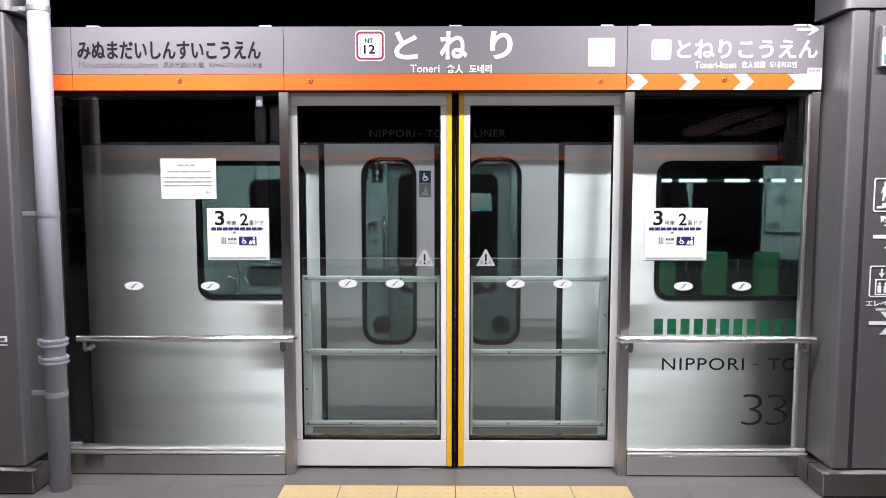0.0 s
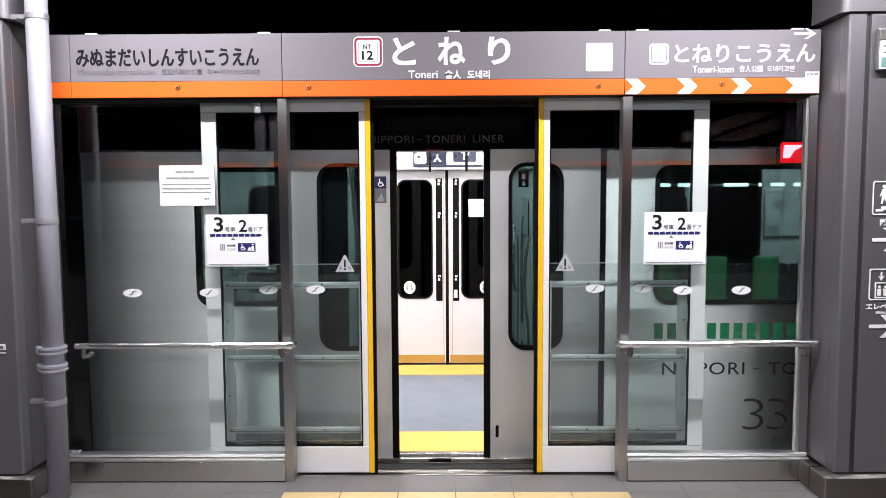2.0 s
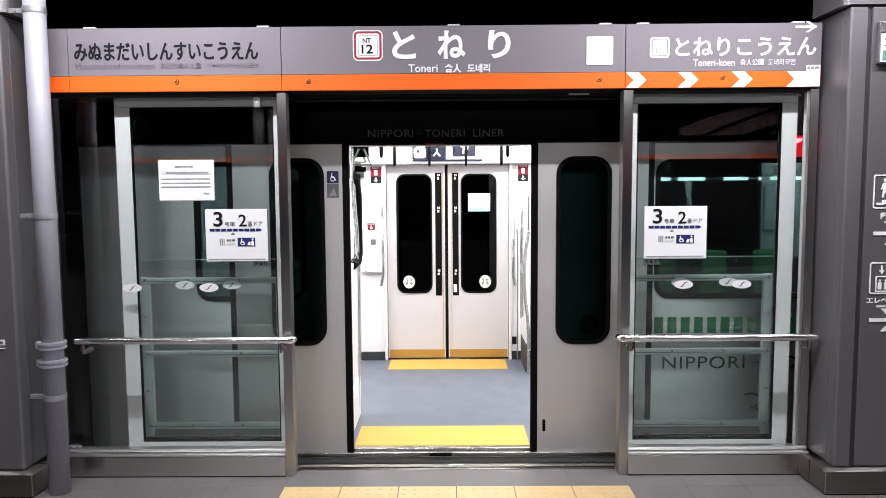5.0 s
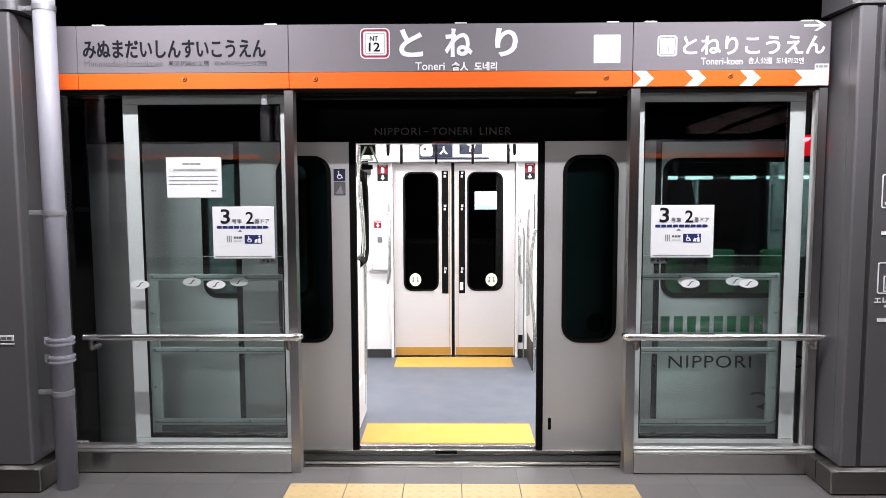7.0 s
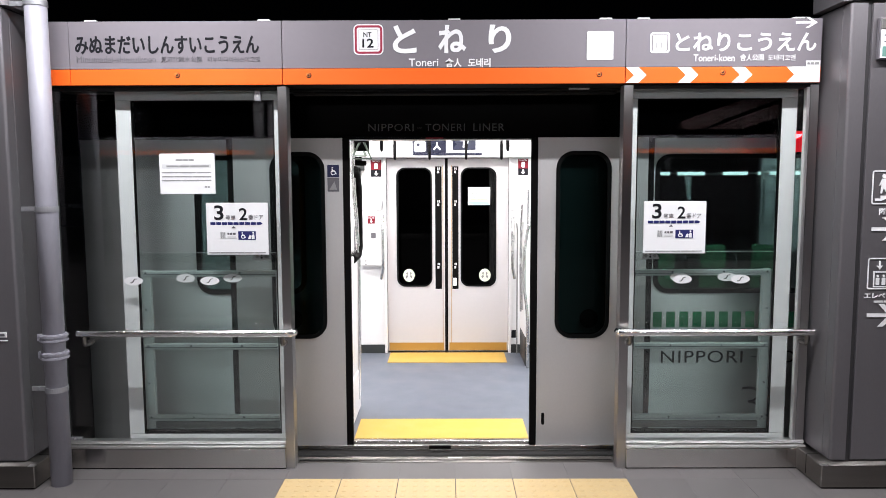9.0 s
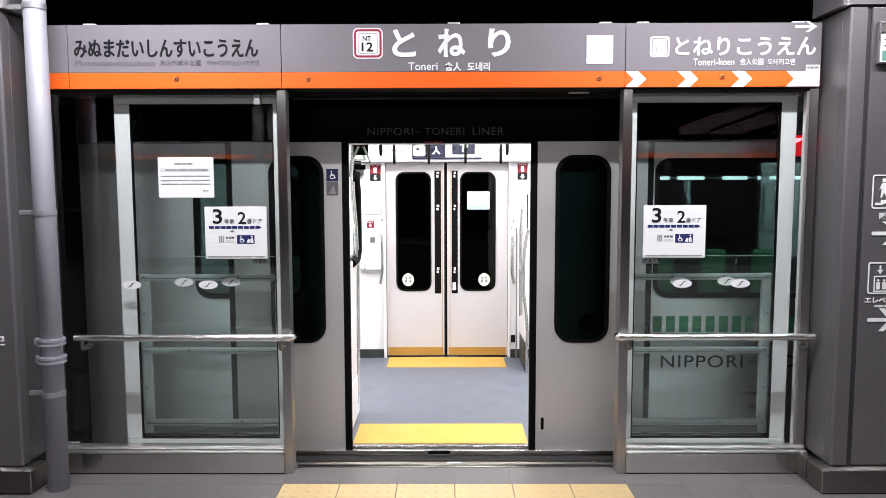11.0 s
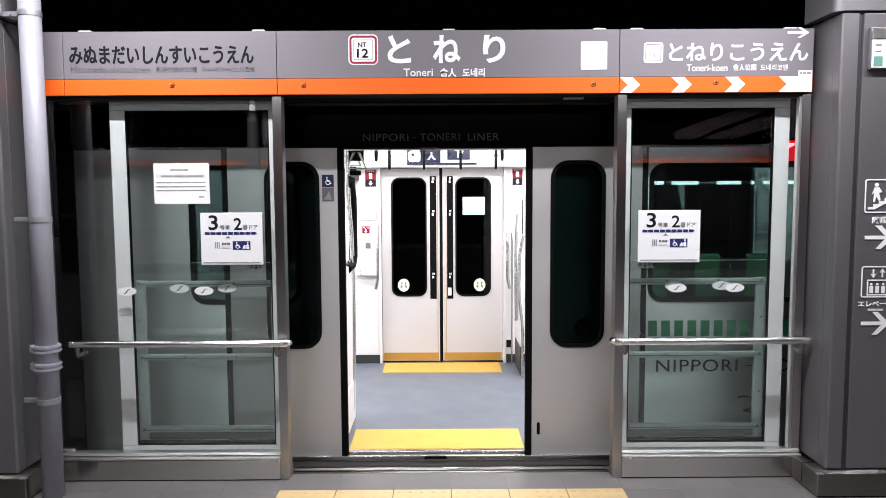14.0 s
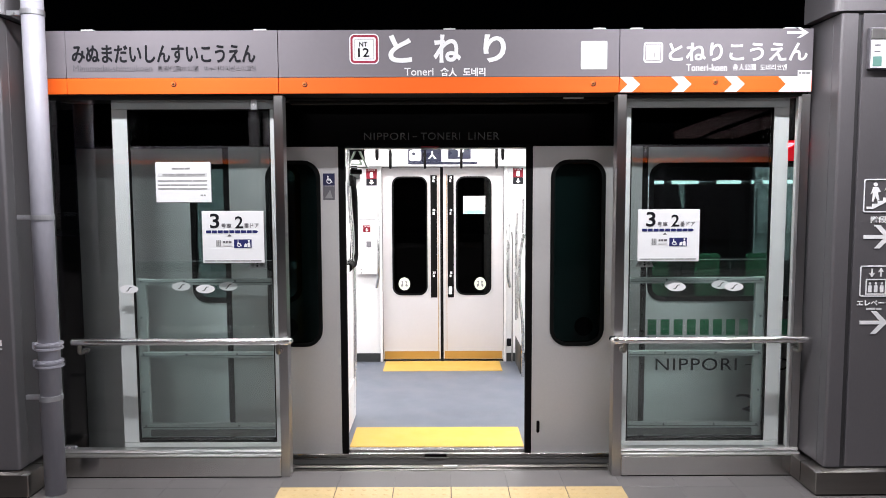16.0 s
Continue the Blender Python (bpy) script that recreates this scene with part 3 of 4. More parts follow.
def placard(x0, z0, group="door number placards"):
    x1, z1 = x0 + 0.331, z0 + 0.279
    pl = thing("door_placard", ((x0 + x1) / 2, 0.003, z0), "white door placard with black numerals and navy car diagram", "placard", group)
    part("board", box(x0, x1, -0.004, 0.003, z0, z1, 0.002), "white", pl)
    # the board's drop shadow, made as a grey sheet offset behind it
    part("shadow_edge", box(x0 + 0.003, x1 + 0.003, 0.0005, 0.0035, z0 - 0.003, z1 - 0.003), "ink_soft", pl)
    y = -0.0045
    lettering("3", x0 + 0.044, x0 + 0.094, z1 - 0.092, z1 - 0.013, y, "ink", pl, 0.016)
    lettering("2", x0 + 0.178, x0 + 0.221, z1 - 0.092, z1 - 0.028, y, "ink", pl, 0.012)
    lettering("号車", x0 + 0.104, x0 + 0.158, z1 - 0.091, z1 - 0.066, y, "ink_soft", pl, 0.0)
    lettering("番ドア", x0 + 0.226, x0 + 0.305, z1 - 0.091, z1 - 0.064, y, "ink_soft", pl, 0.0)
    for i in range(9):
        bx = x0 + 0.022 + 0.031 * i
        if i < 8:
            sheet("car_mark", [rrect(bx, bx + 0.027, z1 - 0.118, z1 - 0.103, 0.002)], y - 0.001, y + 0.001, "navy", pl)
        else:
            sheet("car_mark", [[(bx, z1 - 0.118), (bx + 0.020, z1 - 0.118), (bx + 0.032, z1 - 0.1105), (bx + 0.020, z1 - 0.103), (bx, z1 - 0.103)]], y - 0.001, y + 0.001, "navy", pl)
    cx = x0 + 0.146
    sheet("pointer", [[(cx - 0.012, z1 - 0.135), (cx + 0.012, z1 - 0.135), (cx, z1 - 0.124)]], y - 0.001, y + 0.001, "ink_soft", pl)
    bars(x0 + 0.075, x0 + 0.104, z1 - 0.190, z1 - 0.156, y, "grey", pl, (0.35, 0.7))
    bars(x0 + 0.112, x0 + 0.160, z1 - 0.171, z1 - 0.160, y, "ink_soft", pl, (0.3, 0.6))
    bars(x0 + 0.112, x0 + 0.160, z1 - 0.188, z1 - 0.178, y, "pale", pl)
    part("priority_icons", box(x0 + 0.170, x0 + 0.264, y - 0.001, y + 0.001, z1 - 0.198, z1 - 0.152), "navy", pl)
    wheelchair(x0 + 0.196, z1 - 0.176, 0.018, y - 0.001, pl)
    sheet("stroller_icon", [[(x0 + 0.222, z1 - 0.193), (x0 + 0.238, z1 - 0.193), (x0 + 0.240, z1 - 0.178), (x0 + 0.232, z1 - 0.172), (x0 + 0.226, z1 - 0.180)]], y - 0.002, y - 0.001, "white", pl)
    sheet("carer_icon", [[(x0 + 0.243, z1 - 0.194), (x0 + 0.258, z1 - 0.194), (x0 + 0.256, z1 - 0.172), (x0 + 0.251, z1 - 0.166), (x0 + 0.240, z1 - 0.176), (x0 + 0.242, z1 - 0.180)]], y - 0.002, y - 0.001, "white", pl)
    sheet("carer_icon", [oval(x0 + 0.250, z1 - 0.160, 0.005, 0.005, 10)], y - 0.002, y - 0.001, "white", pl)
    bars(x0 + 0.012, x1 - 0.012, z0 + 0.010, z0 + 0.015, y, "grey", pl, (0.2, 0.45, 0.62, 0.8))


def wheelchair(cx, cz, r, y, parent):
    """A small seated wheel sign in white."""
    sheet("wheel_icon", [oval(cx, cz - r * 0.25, r * 0.62, r * 0.62, 16), oval(cx, cz - r * 0.25, r * 0.42, r * 0.42, 16)], y - 0.001, y, "white", parent)
    sheet("wheel_icon", [[(cx - r * 0.35, cz + r * 0.7), (cx - r * 0.1, cz + r * 0.7), (cx - r * 0.05, cz + r * 0.1), (cx + r * 0.5, cz + r * 0.1), (cx + r * 0.85, cz - r * 0.6), (cx + r * 0.65, cz - r * 0.7), (cx + r * 0.3, cz - r * 0.1), (cx - r * 0.3, cz - r * 0.1)]], y - 0.0015, y - 0.0005, "white", parent)
    sheet("wheel_icon", [oval(cx - r * 0.22, cz + r * 0.9, r * 0.17, r * 0.17, 10)], y - 0.001, y, "white", parent)


placard(-1.328, 1.176)
placard(1.008, 1.177)
notice = thing("paper_notice", (-1.42, 0.003, 1.505), "white laminated notice with lines of grey print", "notice")
part("sheet", box(-1.568, -1.274, -0.001, 0.003, 1.503, 1.717, 0.001), "white", notice)
# grey sheet set off down and right as the notice's cast shadow
part("shadow_edge", box(-1.566, -1.272, 0.001, 0.0035, 1.501, 1.715), "ink_soft", notice)
bars(-1.48, -1.38, 1.678, 1.687, -0.001, "grey", notice, (0.4, 0.7))
bars(-1.555, -1.288, 1.641, 1.661, -0.001, "pale", notice)
bars(-1.53, -1.30, 1.645, 1.654, -0.0014, "grey", notice, (0.3, 0.55))
for z, c in ((1.614, (0.35, 0.7)), (1.592, (0.25, 0.62)), (1.572, (0.4,))):
    bars(-1.555, -1.29, z, z + 0.006, -0.001, "grey", notice, c)
bars(-1.33, -1.30, 1.536, 1.544, -0.001, "grey", notice, (0.6,))

# ---- header sign ----
SY = -0.05
head = thing("station_sign", (0, SY, 2.065), "long grey station name sign with an orange band", "station sign")
for a, b in ((-2.150, -1.994), (-1.991, -0.892), (-0.889, 0.882), (0.885, 1.888)):
    part("panel", box(a, b, SY, SY + 0.018, 2.150, 2.391, 0.0015), "sign", head)
    part("orange_band", box(a, b, SY, SY + 0.018, 2.068, 2.1485, 0.0015), "orange", head)
part("housing", box(-2.15, 1.885, SY + 0.019, SY + 0.30, 2.066, 2.392, 0.003), "beam", head)
for x in (-1.88, -0.983, 0.0, 0.78, 0.973, 1.77):
    part("top_clip", box(x - 0.031, x + 0.031, SY + 0.004, SY + 0.03, 2.392, 2.399, 0.002), "alu_in", head)
for x, z in ((-1.437, 2.118), (-0.755, 2.115), (0.748, 2.114), (1.384, 2.120)):
    sheet("lock_recess", [oval(x + 0.001, z - 0.001, 0.0145, 0.0145, 20)], SY - 0.001, SY, "ink", head)
    lk = part("lock", rod((x - 0.001, SY - 0.004, z + 0.001), (x - 0.001, SY, z + 0.001), 0.0115, 18), "lock", head, "small orange key lock")
    sheet("keyhole", [[(x - 0.008, z + 0.002), (x - 0.002, z - 0.007), (x + 0.006, z - 0.003), (x + 0.004, z + 0.009), (x + 0.001, z + 0.002)]], SY - 0.0055, SY - 0.004, "ink", lk)
y = SY - 0.0015
lettering("みぬまだいしんすいこうえん", -1.958, -1.010, 2.228, 2.316, y, "ink", head, fat=0.0022, each=True)
lettering("Minumadai-shinsuikoen", -1.955, -1.545, 2.184, 2.216, y, "ink_soft", head, 0.0)
lettering("見沼代親水公園", -1.518, -1.305, 2.184, 2.213, y, "ink_soft", head, 0.0)
lettering("미누마다이신스이코엔", -1.275, -1.005, 2.184, 2.211, y, "ink_soft", head, 0.0)
for ch, x0, x1 in (("と", -0.317, -0.195), ("ね", -0.083, 0.061), ("り", 0.176, 0.293)):
    lettering(ch, x0, x1, 2.223, 2.366, y, "white", head, 0.03)
lettering("Toneri", -0.235, -0.083, 2.157, 2.197, y, "white", head, 0.01)
lettering("舎人", -0.046, 0.037, 2.154, 2.196, y, "white", head, 0.012, fat=0.0012)
lettering("도네리", 0.071, 0.186, 2.154, 2.196, y, "white", head, 0.012, fat=0.0010)
num = sheet("station_number", [rrect(-0.519, -0.365, 2.216, 2.371, 0.026)], SY - 0.002, SY, "white", head, "white station number mark with a maroon outline")
sheet("ring", [rrect(-0.513, -0.371, 2.222, 2.365, 0.021), rrect(-0.502, -0.382, 2.233, 2.354, 0.012)], SY - 0.003, SY - 0.002, "maroon", num)
sheet("ring", [rrect(-0.492, -0.392, 2.242, 2.344, 0.006), rrect(-0.490, -0.394, 2.244, 2.342, 0.005)], SY - 0.003, SY - 0.002, "grey", num)
lettering("NT", -0.468, -0.426, 2.306, 2.330, SY - 0.003, "ink", num, 0.01)
lettering("12", -0.474, -0.416, 2.253, 2.298, SY - 0.003, "ink", num, 0.015)
sheet("blank_plate", [rrect(0.683, 0.818, 2.187, 2.329, 0.006)], SY - 0.003, SY, "white", head, "white square plate")
sheet("plate_edge", [rrect(0.680, 0.821, 2.184, 2.332, 0.007)], SY - 0.0015, SY, "grey", head)
n2 = sheet("station_number", [rrect(1.008, 1.108, 2.219, 2.324, 0.016), rrect(1.016, 1.100, 2.227, 2.316, 0.012)], SY - 0.002, SY, "white", head)
sheet("number_face", [rrect(1.022, 1.094, 2.232, 2.311, 0.004)], SY - 0.002, SY, "white", n2)
lettering("11", 1.038, 1.067, 2.243, 2.275, SY - 0.003, "grey", n2, 0.0)
lettering("とねりこうえん", 1.138, 1.860, 2.226, 2.320, y, "white", head, 0.019, each=True)
lettering("Toneri-koen", 1.232, 1.443, 2.176, 2.211, y, "white", head, 0.0)
lettering("舎人公園", 1.472, 1.592, 2.178, 2.211, y, "white", head, 0.0)
lettering("도네리코엔", 1.615, 1.755, 2.178, 2.209, y, "white", head, 0.0)
z = 2.370
sheet("arrow", [[(1.750, z - 0.006), (1.832, z - 0.006), (1.800, z - 0.027), (1.818, z - 0.027), (1.862, z), (1.818, z + 0.027), (1.800, z + 0.027), (1.832, z + 0.006), (1.750, z + 0.006)]], SY - 0.002, SY, "white", head, "white arrow")
for x in (0.8855, 1.153, 1.431):
    sheet("chevron", [[(x, 2.0685), (x + 0.065, 2.0685), (x + 0.107, 2.108), (x + 0.065, 2.148), (x, 2.148), (x + 0.042, 2.108)]], SY - 0.002, SY, "white", head, "white chevron")
sheet("chevron", [[(1.712, 2.0685), (1.884, 2.0685), (1.884, 2.178), (1.812, 2.178), (1.812, 2.148), (1.712, 2.148), (1.752, 2.108)]], SY - 0.002, SY, "white", head, "white end of the direction band")
bars(1.818, 1.880, 2.158, 2.170, SY - 0.002, "grey", head, (0.25, 0.6))
beam = thing("door_header_beam", (0, 0.15, 2.0), "dark metal door drive beam above the doorway", "beam")
part("cover", box(-2.14, 1.88, 0.125, 0.235, 2.052, 2.32, 0.004), "beam", beam)
part("lower_cover", box(-0.876, 0.882, 0.128, 0.20, 2.035, 2.051, 0.004), "beam", beam)
part("sensor", box(0.62, 0.73, 0.10, 0.124, 2.056, 2.064, 0.002), "alu_in", beam, "small pale sensor")


# ---- platform doors ----
def platform_door(s, label):
    """One sliding leaf of the platform doors; s = -1 or 1, closed at the middle."""
    d = thing("platform_door", (s * 0.45, 0.08, 0.0), label, "platform door", "platform doors")

    def bx(a, b, y0, y1, z0, z1, bev=0.0):
        return box(*sorted((s * a, s * b)), y0, y1, z0, z1, bev)

    Y0, Y1 = 0.060, 0.100
    part("bottom_rail", bx(0.047, 0.930, Y0, Y1, 0.014, 0.163, 0.003), "alu", d)
    part("kick_channel", bx(0.085, 0.848, 0.106, 0.126, 0.181, 0.218, 0.003), "kick", d, "grey lower channel")
    part("kick_seal", bx(0.085, 0.848, 0.094, 0.104, 0.163, 0.179, 0.002), "rubber", d, "black seal")
    part("top_rail", bx(0.047, 0.930, Y0, Y1, 2.001, 2.068, 0.003), "alu", d)
    part("outer_stile", bx(0.848, 0.930, Y0, Y1, 0.164, 2.0, 0.003), "alu", d)
    part("meeting_stile", bx(0.047, 0.079, Y0, Y1, 0.164, 2.0, 0.003), "alu", d)
    part("yellow_edge", bx(0.0185, 0.0465, Y0 - 0.001, Y1, 0.012, 2.068, 0.003), "yellow", d, "bright yellow safety edge")
    part("edge_rubber", bx(0.001, 0.018, Y0 + 0.005, Y1, 0.006, 2.068, 0.003), "rubber", d, "black rubber closing edge")
    part("glass", pane(*sorted((s * 0.079, s * 0.848)), 0.070, 0.078, 0.163, 2.001), "door_glass", d, "clear greenish glass pane")
    ga, gb = sorted((s * 0.0795, s * 0.8475))
    sheet("gasket", [rrect(ga, gb, 0.1635, 2.0005), rrect(ga + 0.006, gb - 0.006, 0.170, 1.994)], 0.062, 0.082, "rubber", d, "black glazing gasket")
    part("upright", bx(0.799, 0.8475, 0.105, 0.135, 0.17, 1.079, 0.004), "alu_in", d)
    part("upright", bx(0.082, 0.100, 0.105, 0.135, 0.17, 1.079, 0.004), "alu_in", d)
    for z in (1.043, 0.632, 0.223):
        cb = part("crossbar", bx(0.100, 0.838, 0.100, 0.128, z, z + 0.033, 0.004), "alu_in", d)
        part("groove", bx(0.101, 0.835, 0.098, 0.101, z + 0.012, z + 0.015), "ink_soft", cb)
        for k in (0.30, 0.583, 0.822):
            part("bolt", rod((s * k, 0.0985, z + 0.022), (s * k, 0.101, z + 0.022), 0.006, 8), "ink_soft", cb)
    for z in (0.44, 0.86):
        part("bolt", rod((s * 0.828, 0.101, z), (s * 0.828, 0.106, z), 0.006, 8), "ink_soft", d)
    part("guard_glass", pane(*sorted((s * 0.085, s * 0.84)), 0.086, 0.090, 0.165, 1.177), "psd_glass", d, "lower guard pane")
    # the lamp glint on the pane's top edge, laid on as a pale strip
    part("guard_edge", bx(0.085, 0.84, 0.0855, 0.0905, 1.1772, 1.1795), "alu_in", d, "pale strip for the highlight along the guard pane's top edge")
    for cx in (0.330, 0.588):
        oval_sticker(s * cx, 1.040, 0.0695, d)
    c, z0 = s * 0.167, 1.138
    tr = sheet("warning_sticker", [[(c - 0.052, z0), (c + 0.052, z0), (c + 0.047 * 0.1, z0 + 0.09), (c - 0.0047, z0 + 0.09)]], 0.0675, 0.0695, "sticker", d, "faded white triangular warning sticker")
    sheet("mark", [rrect(c - 0.005, c + 0.005, z0 + 0.025, z0 + 0.066, 0.004)], 0.0665, 0.0675, "ink", tr)
    sheet("mark", [oval(c, z0 + 0.014, 0.006, 0.006, 10)], 0.0665, 0.0675, "ink", tr)
    for k in (-1, 1):
        sheet("mark", [oval(c + k * 0.024, z0 + 0.02, 0.009, 0.010, 10)], 0.0665, 0.0675, "grey", tr)
    return d


psd_l = platform_door(-1, "glass platform door with white frame and yellow edge")
psd_r = platform_door(1, "glass platform door with white frame and yellow edge")
sill = thing("door_sill", (0, 0.08, 0.0), "grooved steel threshold under the platform doors", "threshold")
part("plate", box(-0.876, 0.882, 0.05, EDGE - 0.004, -0.005, 0.0025, 0.001), "steel_dark", sill)
part("slot", box(-0.874, 0.88, 0.074, 0.084, 0.001, 0.0032), "rubber", sill)
part("edge_light", box(-0.040, 0.040, EDGE - 0.02, EDGE - 0.008, 0.002, 0.006, 0.001), "white", sill, "small white edge marker")

# ---- train ----
TY = 0.345          # outer face of the car side
TC = -0.078         # middle of the car's doorway
CX0, CX1 = -2.16, 4.6
WIN_Z = (0.906, 1.717)
car = thing("train_car", (0, 1.45, -0.9), "stainless steel driverless train car with black top and green squares", "train car")
sheet("side_wall", [rrect(CX0, CX1, -0.10, 1.812), rrect(-1.508, -0.865, *WIN_Z, 0.085), rrect(1.163, 2.60, *WIN_Z, 0.085), rrect(2.9, 4.3, *WIN_Z, 0.085), rrect(TC - 0.54, TC + 0.54, 0.018, 1.80)], TY, TY + 0.03, "body", car, "brushed stainless side wall")
for x0, x1 in ((-1.508, -0.865), (1.163, 2.60), (2.9, 4.3)):
    w = sheet("window", [rrect(x0, x1, *WIN_Z, 0.085), rrect(x0 + 0.028, x1 - 0.028, WIN_Z[0] + 0.028, WIN_Z[1] - 0.028, 0.06)], TY - 0.006, TY + 0.035, "gasket", car, "black rubber window surround")
    part("pane", pane(x0 + 0.01, x1 - 0.01, TY + 0.010, TY + 0.015, WIN_Z[0] + 0.01, WIN_Z[1] - 0.01), "car_glass", w, "green tinted glass")
part("fascia", box(CX0, CX1, TY - 0.012, TY + 0.028, 1.807, 2.30, 0.004), "fascia", car, "black upper fascia")
for word, a, b in (("NIPPORI", 0, 0.333), ("TONERI", 0.42, 0.710), ("LINER", 0.772, 1.0)):
    lettering(word, TC - 0.412 + 0.78 * a, TC - 0.412 + 0.78 * b, 1.852, 1.893, TY - 0.013, "fascia_print", car, -0.004, 1.1)
part("dash", box(TC - 0.412 + 0.78 * 0.36, TC - 0.412 + 0.78 * 0.392, TY - 0.0145, TY - 0.012, 1.868, 1.871), "fascia_print", car)
for word, a, b in (("NIPPORI", 1.222, 1.704), ("TONERI", 1.845, 2.290), ("LINER", 2.385, 2.735)):
    lettering(word, a, b, 0.490, 0.563, TY - 0.001, "ink", car, 0.0, 1.1)
part("dash", box(1.755, 1.788, TY - 0.002, TY, 0.523, 0.527), "ink", car)
for a in (1.702, 1.846):
    lettering("3", a, a + 0.122, 0.158, 0.346, TY - 0.001, "ink", car, -0.022, name="digit")
for i in range(16):
    x = 1.170 + 0.0775 * i
    gs = sheet("green_square", [rrect(x, x + 0.052, 0.703, 0.797)], TY - 0.0015, TY, "green", car)
part("roof", box(CX0, CX1, TY, 2.62, 2.30, 2.36, 0.02), "undercar", car)
part("end_wall", box(CX0, CX0 + 0.05, TY + 0.031, 2.56, 0.02, 2.29), "in_wall", car)
part("end_wall", box(CX1 - 0.05, CX1, TY + 0.031, 2.56, 0.02, 2.29), "in_wall", car)
part("floor_pan", box(CX0, CX1, TY + 0.031, 2.56, -0.10, 0.018), "in_floor", car, "blue grey vinyl floor")
part("underframe", box(CX0, CX1, TY + 0.03, 2.56, -0.9, -0.101), "undercar", car)
part("lower_skirt", box(CX0, CX1, TY - 0.004, TY + 0.028, -0.6, -0.101), "undercar", car)
part("door_sill", box(TC - 1.25, TC + 1.25, 0.282, 0.297, -0.013, 0.011, 0.003), "steel", car, "steel door sill rail")
part("sill_band", box(TC - 1.25, TC + 1.25, 0.289, TY - 0.001, -0.056, -0.017, 0.002), "kick", car, "dark grey band under the sill")
part("door_step", box(TC - 0.54, TC + 0.54, TY - 0.012, TY + 0.028, -0.002, 0.019, 0.002), "steel", car)
part("door_sensor", box(-0.150, -0.020, 0.277, 0.2825, -0.010, 0.010, 0.002), "rubber", car, "small black rubber block")
part("door_track", box(TC - 1.25, TC + 1.25, 0.306, TY - 0.013, 1.8145, 1.828, 0.003), "fascia", car)
part("door_lamp", box(-0.16, -0.06, 0.30, 0.33, 1.806, 1.8145, 0.002), "red", car, "small red door lamp")
# fixed lamp in truth; its plate is made to turn in place of switching on
side_lamp = part("side_lamp", box(1.857, 1.995, TY - 0.033, TY - 0.019, 1.72, 1.845, 0.004), "fascia", car, "red door indicator plate, with an added turn to light it")
LAMP_C = Vector((1.926, TY - 0.026, 1.7825))
side_lamp.data.transform(Matrix.Translation(BASE[car] - LAMP_C))
side_lamp.location, BASE[side_lamp] = LAMP_C - BASE[car], LAMP_C
# bloom around the hot core, drawn as a glowing red plate
sheet("lens", [rrect(1.860, 1.992, 1.724, 1.842, 0.012)], TY - 0.018, TY - 0.0165, "red_lamp", side_lamp, "glowing red plate for the halo round the lamp core")
sheet("lens_core", [[(3.852 - a, b) for a, b in ((1.874, 1.752), (1.880, 1.826), (1.984, 1.826), (1.974, 1.811), (1.942, 1.796), (1.914, 1.752))]], TY - 0.0162, TY - 0.0150, "red_hot", side_lamp, "white-hot red core")
part("lamp_housing", box(1.85, 2.0, TY - 0.0125, TY - 0.0005, 1.715, 1.85, 0.003), "rubber", car)

# interior shell
part("ceiling_panel", box(CX0 + 0.05, CX1 - 0.05, TY + 0.031, 2.56, 2.15, 2.2), "in_wall", car)
for lx in (-1.1, 0.9, 2.9):
    for ly in (0.98, 1.92):
        part("ceiling_light", box(lx - 0.9, lx + 0.9, ly - 0.09, ly + 0.09, 2.118, 2.149, 0.004), "led", car, "glowing white ceiling light")
FY = 2.545
sheet("far_wall", [rrect(CX0, -0.5785, -0.10, 2.3), rrect(-1.80, -0.95, 0.93, 1.63, 0.085)], FY, FY + 0.03, "in_wall", car, "white interior wall")
sheet("far_wall", [rrect(0.5085, CX1, -0.10, 2.3), rrect(1.1, 2.72, 0.93, 1.98, 0.085), rrect(3.3, 4.3, 0.93, 1.70, 0.085)], FY, FY + 0.03, "in_wall", car, "white interior wall")
sheet("lintel", [rrect(-0.578, 0.508, 1.762, 2.3)], FY, FY + 0.03, "in_wall", car)
part("far_threshold", box(-0.578, 0.508, FY, FY + 0.03, -0.10, 0.022), "steel", car)
for x0, x1, z1 in ((-1.80, -0.95, 1.63), (1.1, 2.72, 1.98), (3.3, 4.3, 1.70)):
    w = sheet("window", [rrect(x0, x1, 0.93, z1, 0.085), rrect(x0 + 0.028, x1 - 0.028, 0.958, z1 - 0.028, 0.06)], FY - 0.006, FY + 0.03, "gasket", car)
    part("pane", pane(x0 + 0.01, x1 - 0.01, FY + 0.012, FY + 0.016, 0.94, z1 - 0.01), "night_glass", w)
part("skirting", box(CX0 + 0.05, -0.60, FY - 0.012, FY - 0.001, 0.019, 0.095), "seat_dark", car)
part("skirting", box(0.53, CX1 - 0.05, FY - 0.012, FY - 0.001, 0.019, 0.095), "seat_dark", car)
part("near_mat", box(TC - 0.525, TC + 0.525, TY + 0.030, 0.725, 0.018, 0.0225), "mat_y", car, "yellow door mat")
part("far_mat", box(-0.552, 0.468, 2.19, 2.535, 0.018, 0.0225), "mat_far", car, "yellow door mat")


